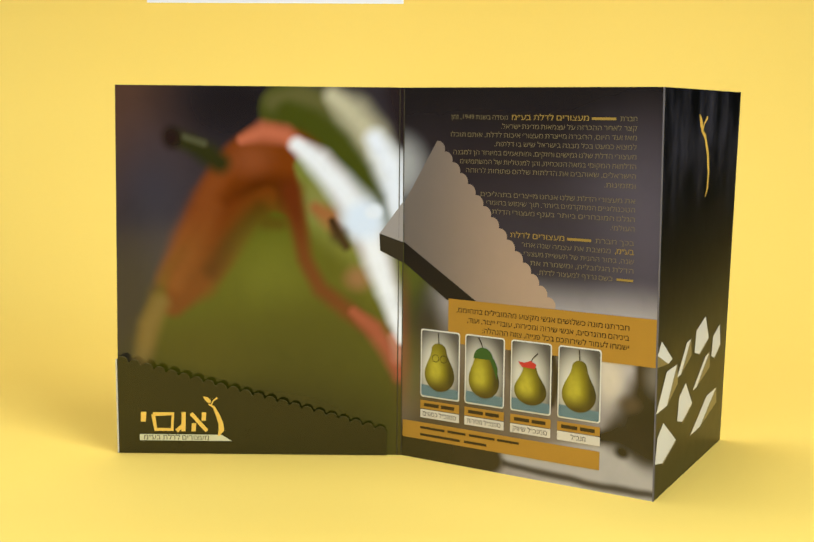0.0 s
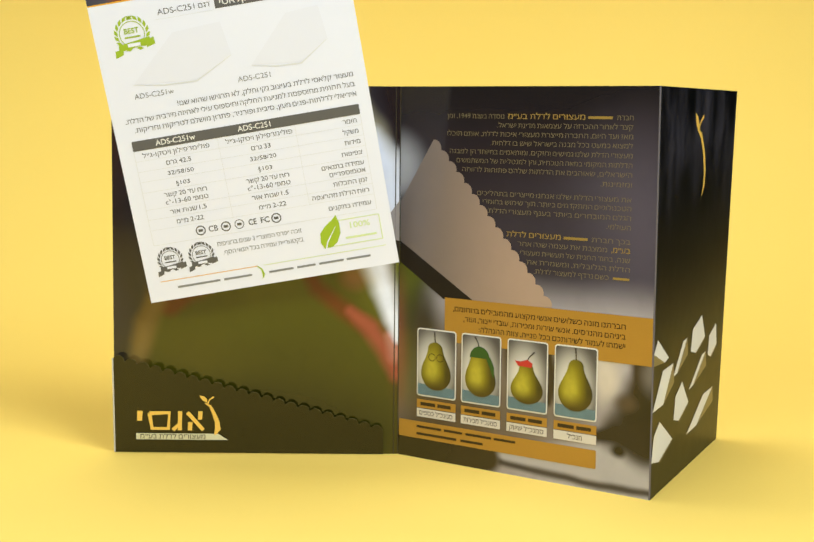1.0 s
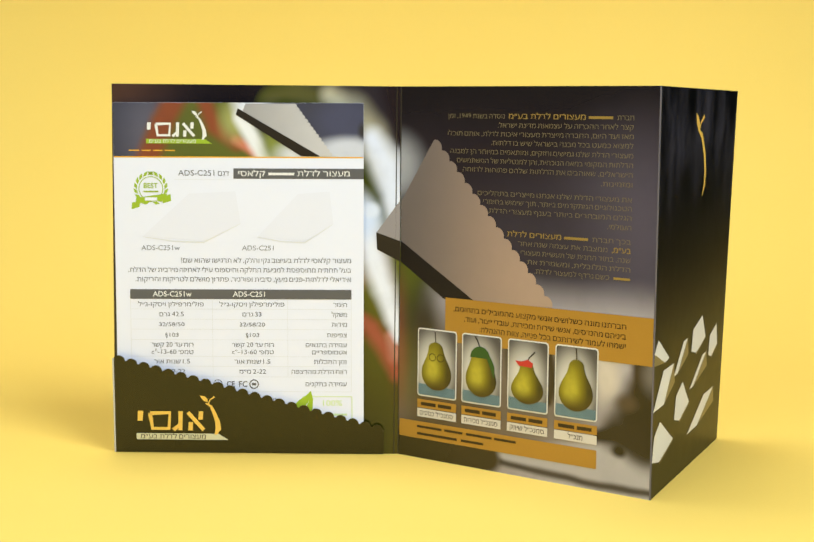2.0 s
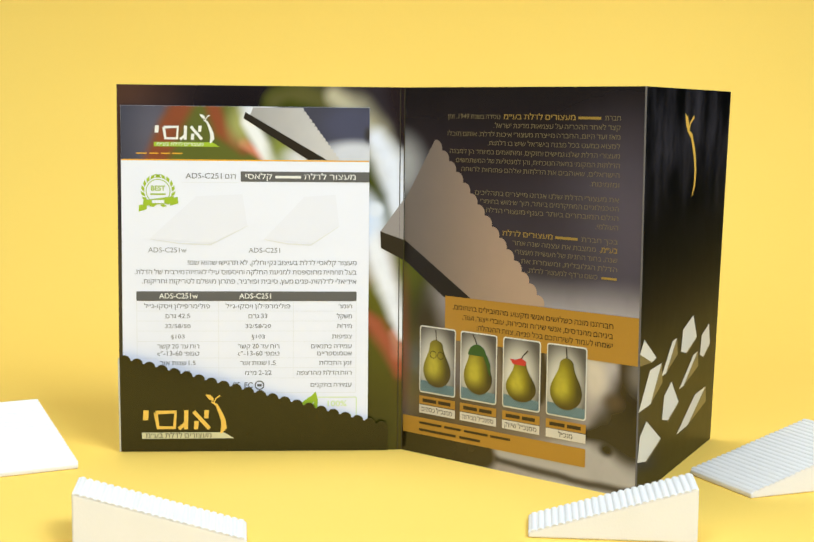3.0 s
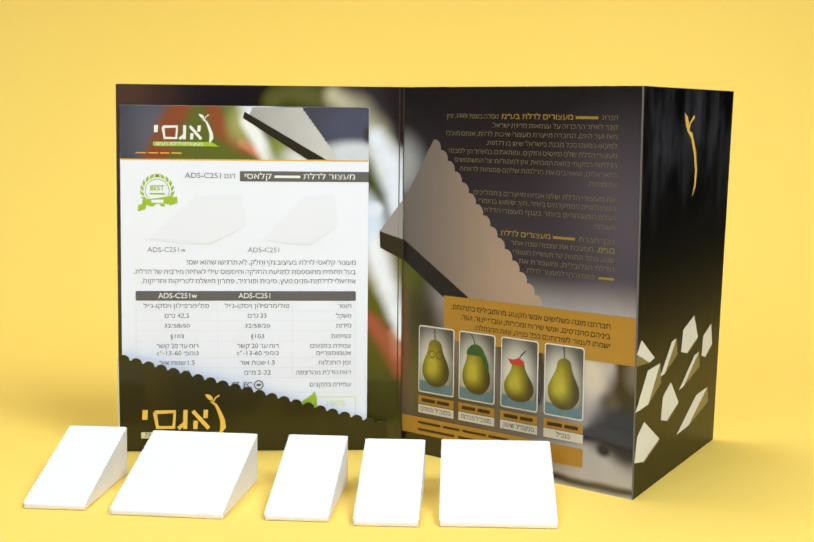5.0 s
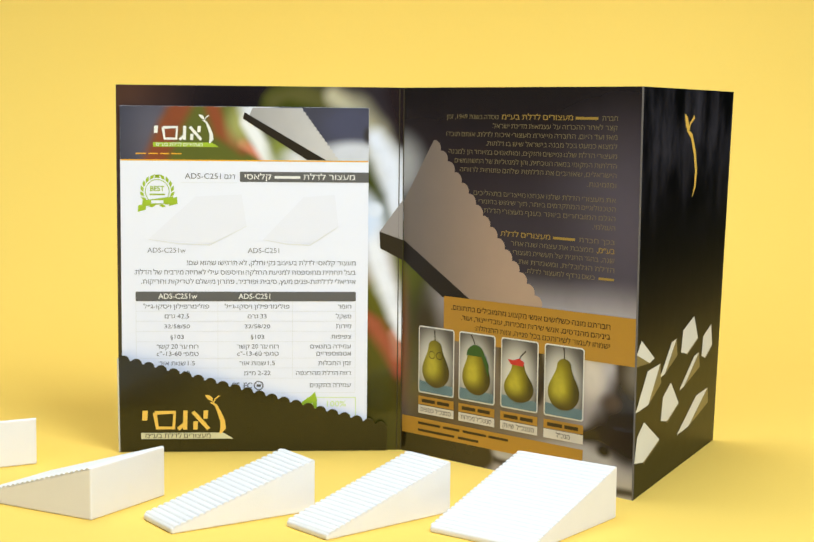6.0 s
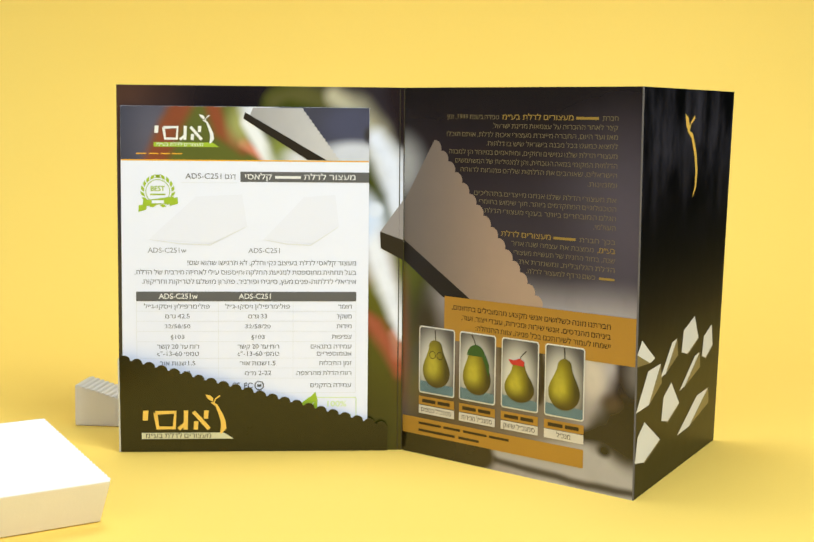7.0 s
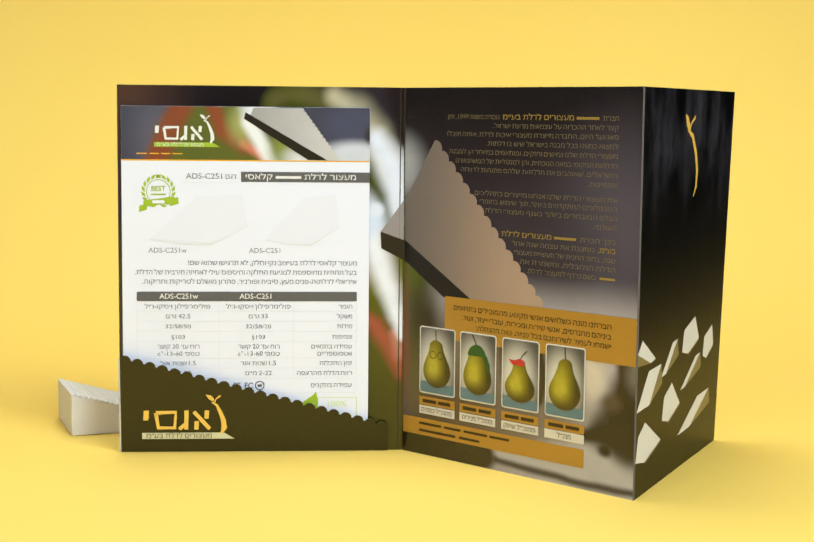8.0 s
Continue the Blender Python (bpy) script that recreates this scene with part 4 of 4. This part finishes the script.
def award(x, z, k, material):
    """A printed laurel badge with a ribbon."""
    for s in (-1, 1):
        for i in range(9):
            a = radians(250 - 20 * i) if s < 0 else radians(-70 + 20 * i)
            cx, cz = x + 0.0125 * k * math.cos(a), z + 0.0125 * k * math.sin(a)
            d = a + s * radians(60)
            ex, ez = math.cos(d) * 0.0030 * k, math.sin(d) * 0.0030 * k
            flat_shape("laurel_leaf", [(cx - ex, cz - ez), (cx - ez * 0.45, cz + ex * 0.45), (cx + ex, cz + ez), (cx + ez * 0.45, cz - ex * 0.45)], flat, 0.0006, material, paper)
    ring = [(x + 0.0098 * k * math.cos(radians(a)), z + 0.0098 * k * math.sin(radians(a))) for a in range(0, 361, 20)]
    stripe("badge_ring", ring, [0.0006 * k] * len(ring), flat, 0.0008, material, paper)
    lettering("BEST", x - 0.0058 * k, x + 0.0058 * k, z + 0.0005 * k, 0.0040 * k, flat, 0.0008, material, paper, 0.02)
    bar("badge_bar", x - 0.0062 * k, z - 0.0030 * k, x + 0.0062 * k, z - 0.0018 * k, flat, 0.0008, material, paper)
    flat_shape("ribbon", [(x - 0.0125 * k, z - 0.0125 * k), (x + 0.0125 * k, z - 0.0090 * k), (x + 0.0130 * k, z - 0.0040 * k), (x - 0.0120 * k, z - 0.0075 * k)], flat, 0.0010, material, paper)
    flat_shape("ribbon_tail", [(x - 0.0160 * k, z - 0.0170 * k), (x - 0.0095 * k, z - 0.0150 * k), (x - 0.0090 * k, z - 0.0105 * k), (x - 0.0155 * k, z - 0.0115 * k)], flat, 0.0007, material, paper)
    flat_shape("ribbon_tail", [(x + 0.0095 * k, z - 0.0120 * k), (x + 0.0165 * k, z - 0.0100 * k), (x + 0.0160 * k, z - 0.0045 * k), (x + 0.0095 * k, z - 0.0065 * k)], flat, 0.0007, material, paper)
    bar("year_bar", x - 0.0050 * k, z - 0.0098 * k, x + 0.0050 * k, z - 0.0072 * k, flat, 0.0013, PAPER, paper)


award(0.0300, 0.2145, 1.0, LIME)
award(0.0225, 0.0330, 0.75, GREY_PRINT)
award(0.0480, 0.0330, 0.75, GREY_PRINT)


def wedge_on_paper(x, z, wide, run):
    """A pale printed picture of a wedge: slope and front lip."""
    flat_shape("wedge_picture", [(x, z + 0.0050), (x + wide * 0.62, z + 0.0008), (x + wide, z + 0.0160), (x + wide * 0.95, z + 0.0420), (x + run, z + 0.0400)], flat, 0.0005, PICTURE_FAINT, paper)
    stripe("wedge_lip_picture", [(x, z + 0.0045), (x + wide * 0.30, z + 0.0010), (x + wide * 0.62, z), (x + wide, z + 0.0155)], (0.0004, 0.0009, 0.0011, 0.0004), flat, 0.0008, PICTURE_GREY, paper)


PICTURE_FAINT = ink("faint_wedge_print", (0.785, 0.785, 0.87), 0.012, 0.5)
wedge_on_paper(0.0230, 0.1705, 0.0800, 0.0380)
wedge_on_paper(0.1170, 0.1705, 0.0620, 0.0330)
lettering("ADS-C251w", 0.0215, 0.0530, 0.1640, 0.0040, flat, 0.0006, FAINT_TEXT, paper)
lettering("ADS-C251", 0.1040, 0.1300, 0.1640, 0.0040, flat, 0.0006, FAINT_TEXT, paper)
for body, x0, z in (("מעצור קלאסי לדלת בעיצוב נקי וחלק, לא תרגישו שהוא שם!", 0.0539, 0.1538),
                    ("בעל תחתית מחוספסת למניעת החלקה וחיספוס עילי לאחיזה מירבית של הדלת.", 0.0104, 0.1459),
                    ("אידיאלי לדלתות-פנים מעץ, סיבית ופורניר, פתרון מושלם לטריקות וחריקות.", 0.0163, 0.1382)):
    lettering(body, x0, 0.1935, z, 0.0034, flat, 0.0006, GREY_TEXT, paper)

outline("table_frame", 0.0116, 0.0460, 0.1938, 0.1316, 0.0004, flat, 0.0005, HAIRLINE, paper, 0.0010)
bar("table_head", 0.0116, 0.1236, 0.1938, 0.1316, flat, 0.0008, GREY_PRINT, paper, 0.0010)
lettering("ADS-C251w", 0.0302, 0.0622, 0.1257, 0.0042, flat, 0.0011, WHITE_PRINT, paper, 0.012)
lettering("ADS-C251", 0.0962, 0.1226, 0.1257, 0.0042, flat, 0.0011, WHITE_PRINT, paper, 0.012)
for z in (0.1150, 0.1066, 0.0982, 0.0895, 0.0755, 0.0672, 0.0585):
    bar("table_rule", 0.0116, z, 0.1938, z + 0.0003, flat, 0.0005, HAIRLINE, paper)
for x in (0.0790, 0.1410):
    bar("table_rule", x, 0.0585, x + 0.0003, 0.1236, flat, 0.0006, HAIRLINE, paper)
TABLE = (
    # base line; heading and its left end; middle column and its ends; far column and its ends
    (0.1175, "חומר", 0.1788, "פולימרפילון ויסקו-ג׳יל", 0.0850, 0.1385, "פולימרפילון ויסקו-ג׳יל", 0.0180, 0.0720),
    (0.1092, "משקל", 0.1775, "33 גרם", 0.1040, 0.1195, "42.5 גרם", 0.0355, 0.0555),
    (0.1009, "מידות", 0.1775, "32/58/20", 0.1015, 0.1225, "32/58/50", 0.0350, 0.0560),
    (0.0921, "צפיפות", 0.1735, "§103", 0.1065, 0.1175, "§103", 0.0400, 0.0510),
    (0.0838, "עמידה בתנאים", 0.1560, "רוח עד 20 קשר", 0.0950, 0.1295, "רוח עד 20 קשר", 0.0285, 0.0630),
    (0.0777, "אטמוספריים", 0.1612, "טמפ׳ c°-13-60", 0.0950, 0.1295, "טמפ׳ c°-13-60", 0.0285, 0.0630),
    (0.0697, "זמן התכלות", 0.1628, "1.5 שנות אור", 0.0970, 0.1265, "1.5 שנות אור", 0.0305, 0.0600),
    (0.0613, "רווח הדלת מהרצפה", 0.1442, "2-22 מ״מ", 0.1010, 0.1230, "2-22 מ״מ", 0.0340, 0.0560),
    (0.0510, "עמידה בתקנים", 0.1558, "", 0, 0, "", 0, 0),
)
for z, head, hx, mid, m0, m1, far, f0, f1 in TABLE:
    lettering(head, hx, 0.1900, z, 0.0032, flat, 0.0007, GREY_TEXT, paper)
    for body, a, b in ((mid, m0, m1), (far, f0, f1)):
        if body:
            lettering(body, a, b, z, 0.0032, flat, 0.0007, GREY_TEXT, paper)

# the row of test marks as plain rings and bars
for i, (x, r) in enumerate(((0.0515, 0.0036), (0.0720, 0.0036), (0.0830, 0.0036), (0.1130, 0.0036))):
    ring = [(x + r * math.cos(radians(a)), 0.0525 + r * math.sin(radians(a))) for a in range(0, 361, 24)]
    stripe("test_mark", ring, [0.0009 if i != 2 else 0.0005] * len(ring), flat, 0.0007, GREY_PRINT, paper)
    bar("test_mark", x - 0.0018, 0.0515, x + 0.0018, 0.0535, flat, 0.0007, GREY_PRINT, paper)
lettering("CB", 0.0580, 0.0655, 0.0503, 0.0046, flat, 0.0007, GREY_PRINT, paper)
lettering("CE", 0.0905, 0.0970, 0.0503, 0.0046, flat, 0.0007, GREY_PRINT, paper, 0.01)
lettering("FC", 0.1005, 0.1075, 0.0503, 0.0046, flat, 0.0007, GREY_PRINT, paper, 0.01)
lettering("זוכה ״פרס המוצר״ 3 שנים ברציפות", 0.0620, 0.1310, 0.0375, 0.0032, flat, 0.0006, FAINT_TEXT, paper)
lettering("בקטגוריית עמידה בכל תנאי הסף.", 0.0660, 0.1310, 0.0300, 0.0032, flat, 0.0006, FAINT_TEXT, paper)
outline("green_frame", 0.1530, 0.0215, 0.1945, 0.0425, 0.0007, flat, 0.0006, PALE_LIME, paper, 0.0012)
lettering("100%", 0.1700, 0.1860, 0.0345, 0.0046, flat, 0.0006, PALE_LIME, paper, 0.015)
bar("green_caption_bar", 0.1650, 0.0262, 0.1900, 0.0278, flat, 0.0006, PALE_LIME, paper)
flat_shape("leaf_print", [(0.1470, 0.0210), (0.1445, 0.0265), (0.1455, 0.0340), (0.1500, 0.0390), (0.1560, 0.0430), (0.1600, 0.0470), (0.1618, 0.0400), (0.1615, 0.0320), (0.1580, 0.0250), (0.1530, 0.0215)],
           flat, 0.0009, LIME, paper)
stripe("leaf_vein", [(0.1480, 0.0205), (0.1500, 0.0260), (0.1535, 0.0310), (0.1585, 0.0380)], (0.0014, 0.0010, 0.0008, 0.0003), flat, 0.0012, PAPER, paper)
bar("orange_rule", 0.0110, 0.0158, 0.0910, 0.0163, flat, 0.0006, ORANGE, paper)
bar("orange_rule", 0.0960, 0.0158, 0.1960, 0.0163, flat, 0.0006, PALE_LIME, paper)
stripe("slice_shape", [(0.0905, 0.0160), (0.0935, 0.0130), (0.0945, 0.0085), (0.0930, 0.0050)], (0.0006, 0.0014, 0.0018, 0.0004), flat, 0.0008, LIME, paper)
for x0, x1 in ((0.0240, 0.0590), (0.0620, 0.0850), (0.0990, 0.1190), (0.1220, 0.1370), (0.1400, 0.1600), (0.1625, 0.1820)):
    bar("address_bar", x0, 0.0088, x1, 0.0105, flat, 0.0006, FAINT_TEXT, paper)

# ---------------------------------------------------------------- what moves


def hinge(x, y, degrees):
    """A pose in the folder's space, from a place on the floor and a heading."""
    return pose(x + 0.0065, y - 1.2349, 0.0, 0, 0, degrees)


def fold(x, y, a, b, c):
    """The three panels' poses: a, b, c are their headings."""
    sx, sy = x + PW * math.cos(radians(a)), y + PW * math.sin(radians(a))
    rx, ry = sx + PW * math.cos(radians(b)), sy + PW * math.sin(radians(b))
    return hinge(x, y, a), hinge(sx, sy, b), hinge(rx, ry, c)


def held(x, y, z, lean, tip, heading=0.3):
    """The leaflet's pose: lean turns it clockwise in its plane, tip brings its top forward."""
    return pose(x, y, z, 0, 0, heading) @ pose(0, 0, 0, tip) @ pose(0, 0, 0, 0, lean)


def stand(x, y, turn, raised=0.0, lift=0.0):
    """A wedge on the floor, its thin end raised round the foot of its thick end, or all of it lifted."""
    return pose(x, y, lift, 0, 0, turn) @ pose(0, LONG / 2, 0, -raised) @ pose(0, -LONG / 2, 0)


def motions():
    before, after = fold(-0.2427, 1.2336, 0.27, -37.56, 66.75), fold(-0.2392, 1.2360, 4.23, -43.22, 64.36)
    swung = fold(-0.2392, 1.2360, 4.23, -42.5, 65.5)
    for thing, k in ((left_panel, 0), (pocket, 0), (right_panel, 1), (back_panel, 2)):
        walk(thing, [(0.0, before[k]), (2.1, before[k]), (2.6, swung[k]), (3.0, swung[k]), (3.8, after[k]), (8.0, after[k])])

    rest = held(-0.2359, 1.2345, 0.0035, 0.0, 0.0, 4.23)
    walk(leaflet, [
        (0.0, held(-0.2118, 1.2100, 0.3696, -0.3, 8)), (0.1, held(-0.2165, 1.2060, 0.3450, -3, 8)), (0.2, held(-0.2212, 1.2034, 0.3199, -6.2, 8)),
        (0.3, held(-0.2310, 1.1950, 0.2932, -3.4, 8)), (0.4, held(-0.2238, 1.1966, 0.2748, 2.5, 8)), (0.5, held(-0.2227, 1.1987, 0.2555, 1.8, 8)),
        (0.6, held(-0.2177, 1.2008, 0.2435, 8.8, 8)), (0.7, held(-0.2195, 1.2054, 0.2214, 15.7, 8)), (0.8, held(-0.2086, 1.2004, 0.1794, 0.4, 8)),
        (0.9, held(-0.2017, 1.2026, 0.1492, -11.1, 8)), (1.0, held(-0.2071, 1.2097, 0.1282, -10.2, 8)), (1.1, held(-0.2165, 1.2170, 0.1165, -3.4, 8)),
        (1.2, held(-0.2333, 1.2192, 0.0963, 1.8, 8)), (1.3, held(-0.2203, 1.2250, 0.0890, 6.5, 6.6)), (1.4, held(-0.2363, 1.2300, 0.0701, 2.1, 3.4)),
        (1.5, held(-0.2286, 1.2305, 0.0479, -5.9, 4.1)), (1.6, held(-0.2380, 1.2305, 0.0260, -8.0, 3.5)), (1.7, held(-0.2374, 1.2303, 0.0195, -5.9, 4.6)),
        (2.1, held(-0.2395, 1.2319, 0.0035, 0.0, 0.0, 0.27)), (2.6, rest), (8.0, rest)])

    walk(wedge_a, [
        (0, stand(-1.0000, 1.8500, -60.0)), (1.9, stand(-1.0000, 1.8500, -60.0)), (2.8, stand(-0.3600, 1.7000, -80.0)), (2.9, stand(-0.2400, 1.6200, -90.0)), (3.1, stand(-0.2350, 1.5600, -45.0)),
        (3.2, stand(-0.2715, 1.5047, -28.0)), (3.4, stand(-0.3194, 1.3993, -33.0)), (3.5, stand(-0.3392, 1.3336, -29.9)), (3.7, stand(-0.3316, 1.2375, 3.0)), (3.9, stand(-0.2953, 1.1539, 1.0)),
        (4, stand(-0.2837, 1.1264, -6.0)), (4.1, stand(-0.2777, 1.1012, -2.5)), (4.3, stand(-0.2777, 1.1012, -2.5)), (4.5, stand(-0.2652, 1.1016, -3.5)), (4.7, stand(-0.2462, 1.1035, -3.5)),
        (5.2, stand(-0.2450, 1.1050, -10.0)), (5.5, stand(-0.2800, 1.1250, -70.0)), (5.8, stand(-0.3019, 1.1382, -132.0)), (6, stand(-0.3439, 1.2263, -150.1)), (6.2, stand(-0.3357, 1.3560, -190.0)),
        (6.4, stand(-0.2567, 1.4264, -250.0)), (6.6, stand(-0.1200, 1.5200, -265.0)), (6.8, stand(0.0600, 1.5600, -270.0)), (8, stand(0.0600, 1.5600, -270.0))])
    walk(wedge_b, [
        (0, stand(-0.8500, 1.2200, 80.0)), (1.9, stand(-0.8500, 1.2200, 80.0)), (2.8, stand(-0.3327, 1.2076, 80.0)), (3, stand(-0.3237, 1.2008, 30.4)), (3.2, stand(-0.2522, 1.1520, 58.4)),
        (3.4, stand(-0.2211, 1.0931, 21.4)), (3.5, stand(-0.2104, 1.0720, -2.3)), (3.7, stand(-0.2083, 1.0662, -2.5)), (3.9, stand(-0.1966, 1.0676, -5.1)), (4, stand(-0.1976, 1.0726, -5.4)),
        (4.3, stand(-0.1966, 1.0676, -5.1)), (4.5, stand(-0.1893, 1.0927, -5.9)), (4.7, stand(-0.1713, 1.0907, -5.4)), (5.2, stand(-0.1600, 1.0800, -8.0)), (5.8, stand(-0.1766, 1.0446, -33.4)),
        (6, stand(-0.2470, 1.0848, -119.3)), (6.2, stand(-0.3077, 1.1583, -160.0)), (6.4, stand(-0.3298, 1.3018, -195.0)), (6.5, stand(-0.3064, 1.3618, -212.1)), (6.7, stand(-0.2509, 1.4348, -250.0)),
        (6.9, stand(-0.1100, 1.4600, -265.0)), (7.1, stand(-0.0500, 1.4650, -270.0)), (8, stand(-0.0500, 1.4650, -270.0))])
    walk(wedge_c, [
        (0, stand(-0.8000, 0.9500, 110.0)), (1.9, stand(-0.8000, 0.9500, 110.0)), (2.8, stand(-0.1980, 0.9427, 110.0)), (3, stand(-0.1625, 0.9805, 96.4)), (3.2, stand(-0.0813, 0.9581, 63.4)),
        (3.4, stand(-0.0525, 0.9338, 39.4)), (3.5, stand(-0.0755, 0.9733, 12.9)), (3.7, stand(-0.0928, 1.0294, 3.9)), (3.9, stand(-0.0973, 1.0376, 1.0)), (4, stand(-0.1036, 1.0650, -4.5)),
        (4.1, stand(-0.1029, 1.0593, -4.6)), (4.3, stand(-0.1052, 1.0598, -6.2)), (4.5, stand(-0.1050, 1.0873, -4.5)), (4.7, stand(-0.0843, 1.0863, -3.1)), (5.2, stand(-0.0700, 1.0700, -6.0)),
        (5.8, stand(-0.0754, 1.0366, -23.5)), (6, stand(-0.1232, 1.0402, -55.3)), (6.2, stand(-0.1928, 1.0406, -95.4)), (6.4, stand(-0.2984, 1.0952, -150.0)), (6.55, stand(-0.3850, 1.2000, -200.0)),
        (6.7, stand(-0.4045, 1.3326, -235.0)), (6.9, stand(-0.2925, 1.3393, -265.0)), (7, stand(-0.2410, 1.3556, -275.0)), (7.3, stand(-0.2410, 1.3556, -275.0)), (7.4, stand(-0.2107, 1.3681, -275.0)),
        (7.5, stand(-0.2116, 1.3730, -275.0)), (7.7, stand(-0.1000, 1.3780, -270.0)), (8, stand(-0.1000, 1.3780, -270.0))])
    walk(wedge_d, [
        (0, stand(0.8000, 0.9800, -100.0)), (1.9, stand(0.8000, 0.9800, -100.0)), (2.8, stand(0.1933, 0.9973, -100.8)), (3, stand(0.1411, 1.0076, -94.9)), (3.2, stand(0.0973, 1.0344, -95.2)),
        (3.4, stand(0.0602, 1.0344, -39.5)), (3.5, stand(0.0416, 1.0455, 31.6)), (3.7, stand(0.0427, 1.0500, 71.1)), (3.9, stand(0.0245, 1.0835, 122.3)), (4, stand(0.0246, 1.0825, 102.3)),
        (4.1, stand(0.0024, 1.0700, 101.7)), (4.3, stand(-0.0380, 1.0380, 70.0, -7.0, 0.014)), (4.5, stand(-0.0286, 1.0517, 21.7)), (4.7, stand(-0.0201, 1.0726, -1.0)), (5.2, stand(-0.0050, 1.0650, -3.0)),
        (5.8, stand(-0.0008, 1.0540, -6.9)), (6, stand(-0.0242, 1.0327, -48.6)), (6.2, stand(-0.0405, 1.0205, -62.7)), (6.4, stand(-0.1223, 1.0059, -93.9)), (6.5, stand(-0.1947, 1.0199, -101.6)),
        (6.7, stand(-0.2910, 1.0577, -122.8)), (6.9, stand(-0.3345, 1.1779, -160.0)), (7.1, stand(-0.4300, 1.2600, -200.0)), (7.3, stand(-0.3900, 1.3150, -225.0)), (7.4, stand(-0.3312, 1.3202, -235.0)),
        (7.5, stand(-0.2939, 1.3000, -236.1)), (7.6, stand(-0.2358, 1.3168, -260.0)), (7.7, stand(-0.1500, 1.3080, -265.0)), (7.8, stand(-0.1000, 1.3020, -270.0)), (8, stand(-0.1000, 1.3020, -270.0))])
    walk(wedge_e, [
        (0, stand(0.9500, 1.3000, -75.0)), (1.9, stand(0.9500, 1.3000, -75.0)), (2.8, stand(0.3429, 1.2511, -72.9)), (3, stand(0.2941, 1.1596, -66.9)), (3.2, stand(0.2503, 1.0356, -36.7)),
        (3.4, stand(0.2255, 1.0297, -4.9)), (3.5, stand(0.2402, 1.0586, 59.8)), (3.7, stand(0.2322, 1.0619, 105.7)), (3.9, stand(0.1548, 1.0270, 60.8)), (4, stand(0.1485, 1.0238, 47.6)),
        (4.1, stand(0.1242, 1.0166, 31.6)), (4.3, stand(0.0710, 1.0587, 2.5)), (4.5, stand(0.0711, 1.0597, 2.9)), (4.7, stand(0.0644, 1.0718, -0.9)), (5.2, stand(0.0700, 1.0650, -2.0)),
        (5.8, stand(0.0813, 1.0500, -3.5)), (6, stand(0.0837, 1.0224, -37.0)), (6.2, stand(0.0844, 0.9800, -55.9)), (6.4, stand(0.0649, 0.9806, -82.7)), (6.5, stand(-0.0076, 0.9675, -99.0)),
        (6.7, stand(-0.1010, 0.9684, -100.0)), (6.9, stand(-0.2329, 1.0159, -125.3)), (7, stand(-0.2774, 1.0395, -143.2, 28.0)), (7.1, stand(-0.2750, 1.0571, -152.0, 31.0)), (7.2, stand(-0.2347, 1.0142, -172.0, 88.0, 0.014)),
        (7.3, stand(-0.2676, 1.0446, -155.0, 65.0)), (7.4, stand(-0.2616, 1.0683, -167.0, 27.0)), (7.5, stand(-0.2902, 1.0967, -165.0)), (7.7, stand(-0.3142, 1.1984, -178.0)), (7.8, stand(-0.3202, 1.2547, -189.4)),
        (7.9, stand(-0.3006, 1.3169, -220.0)), (8, stand(-0.2544, 1.3508, -248.9))])


motions()
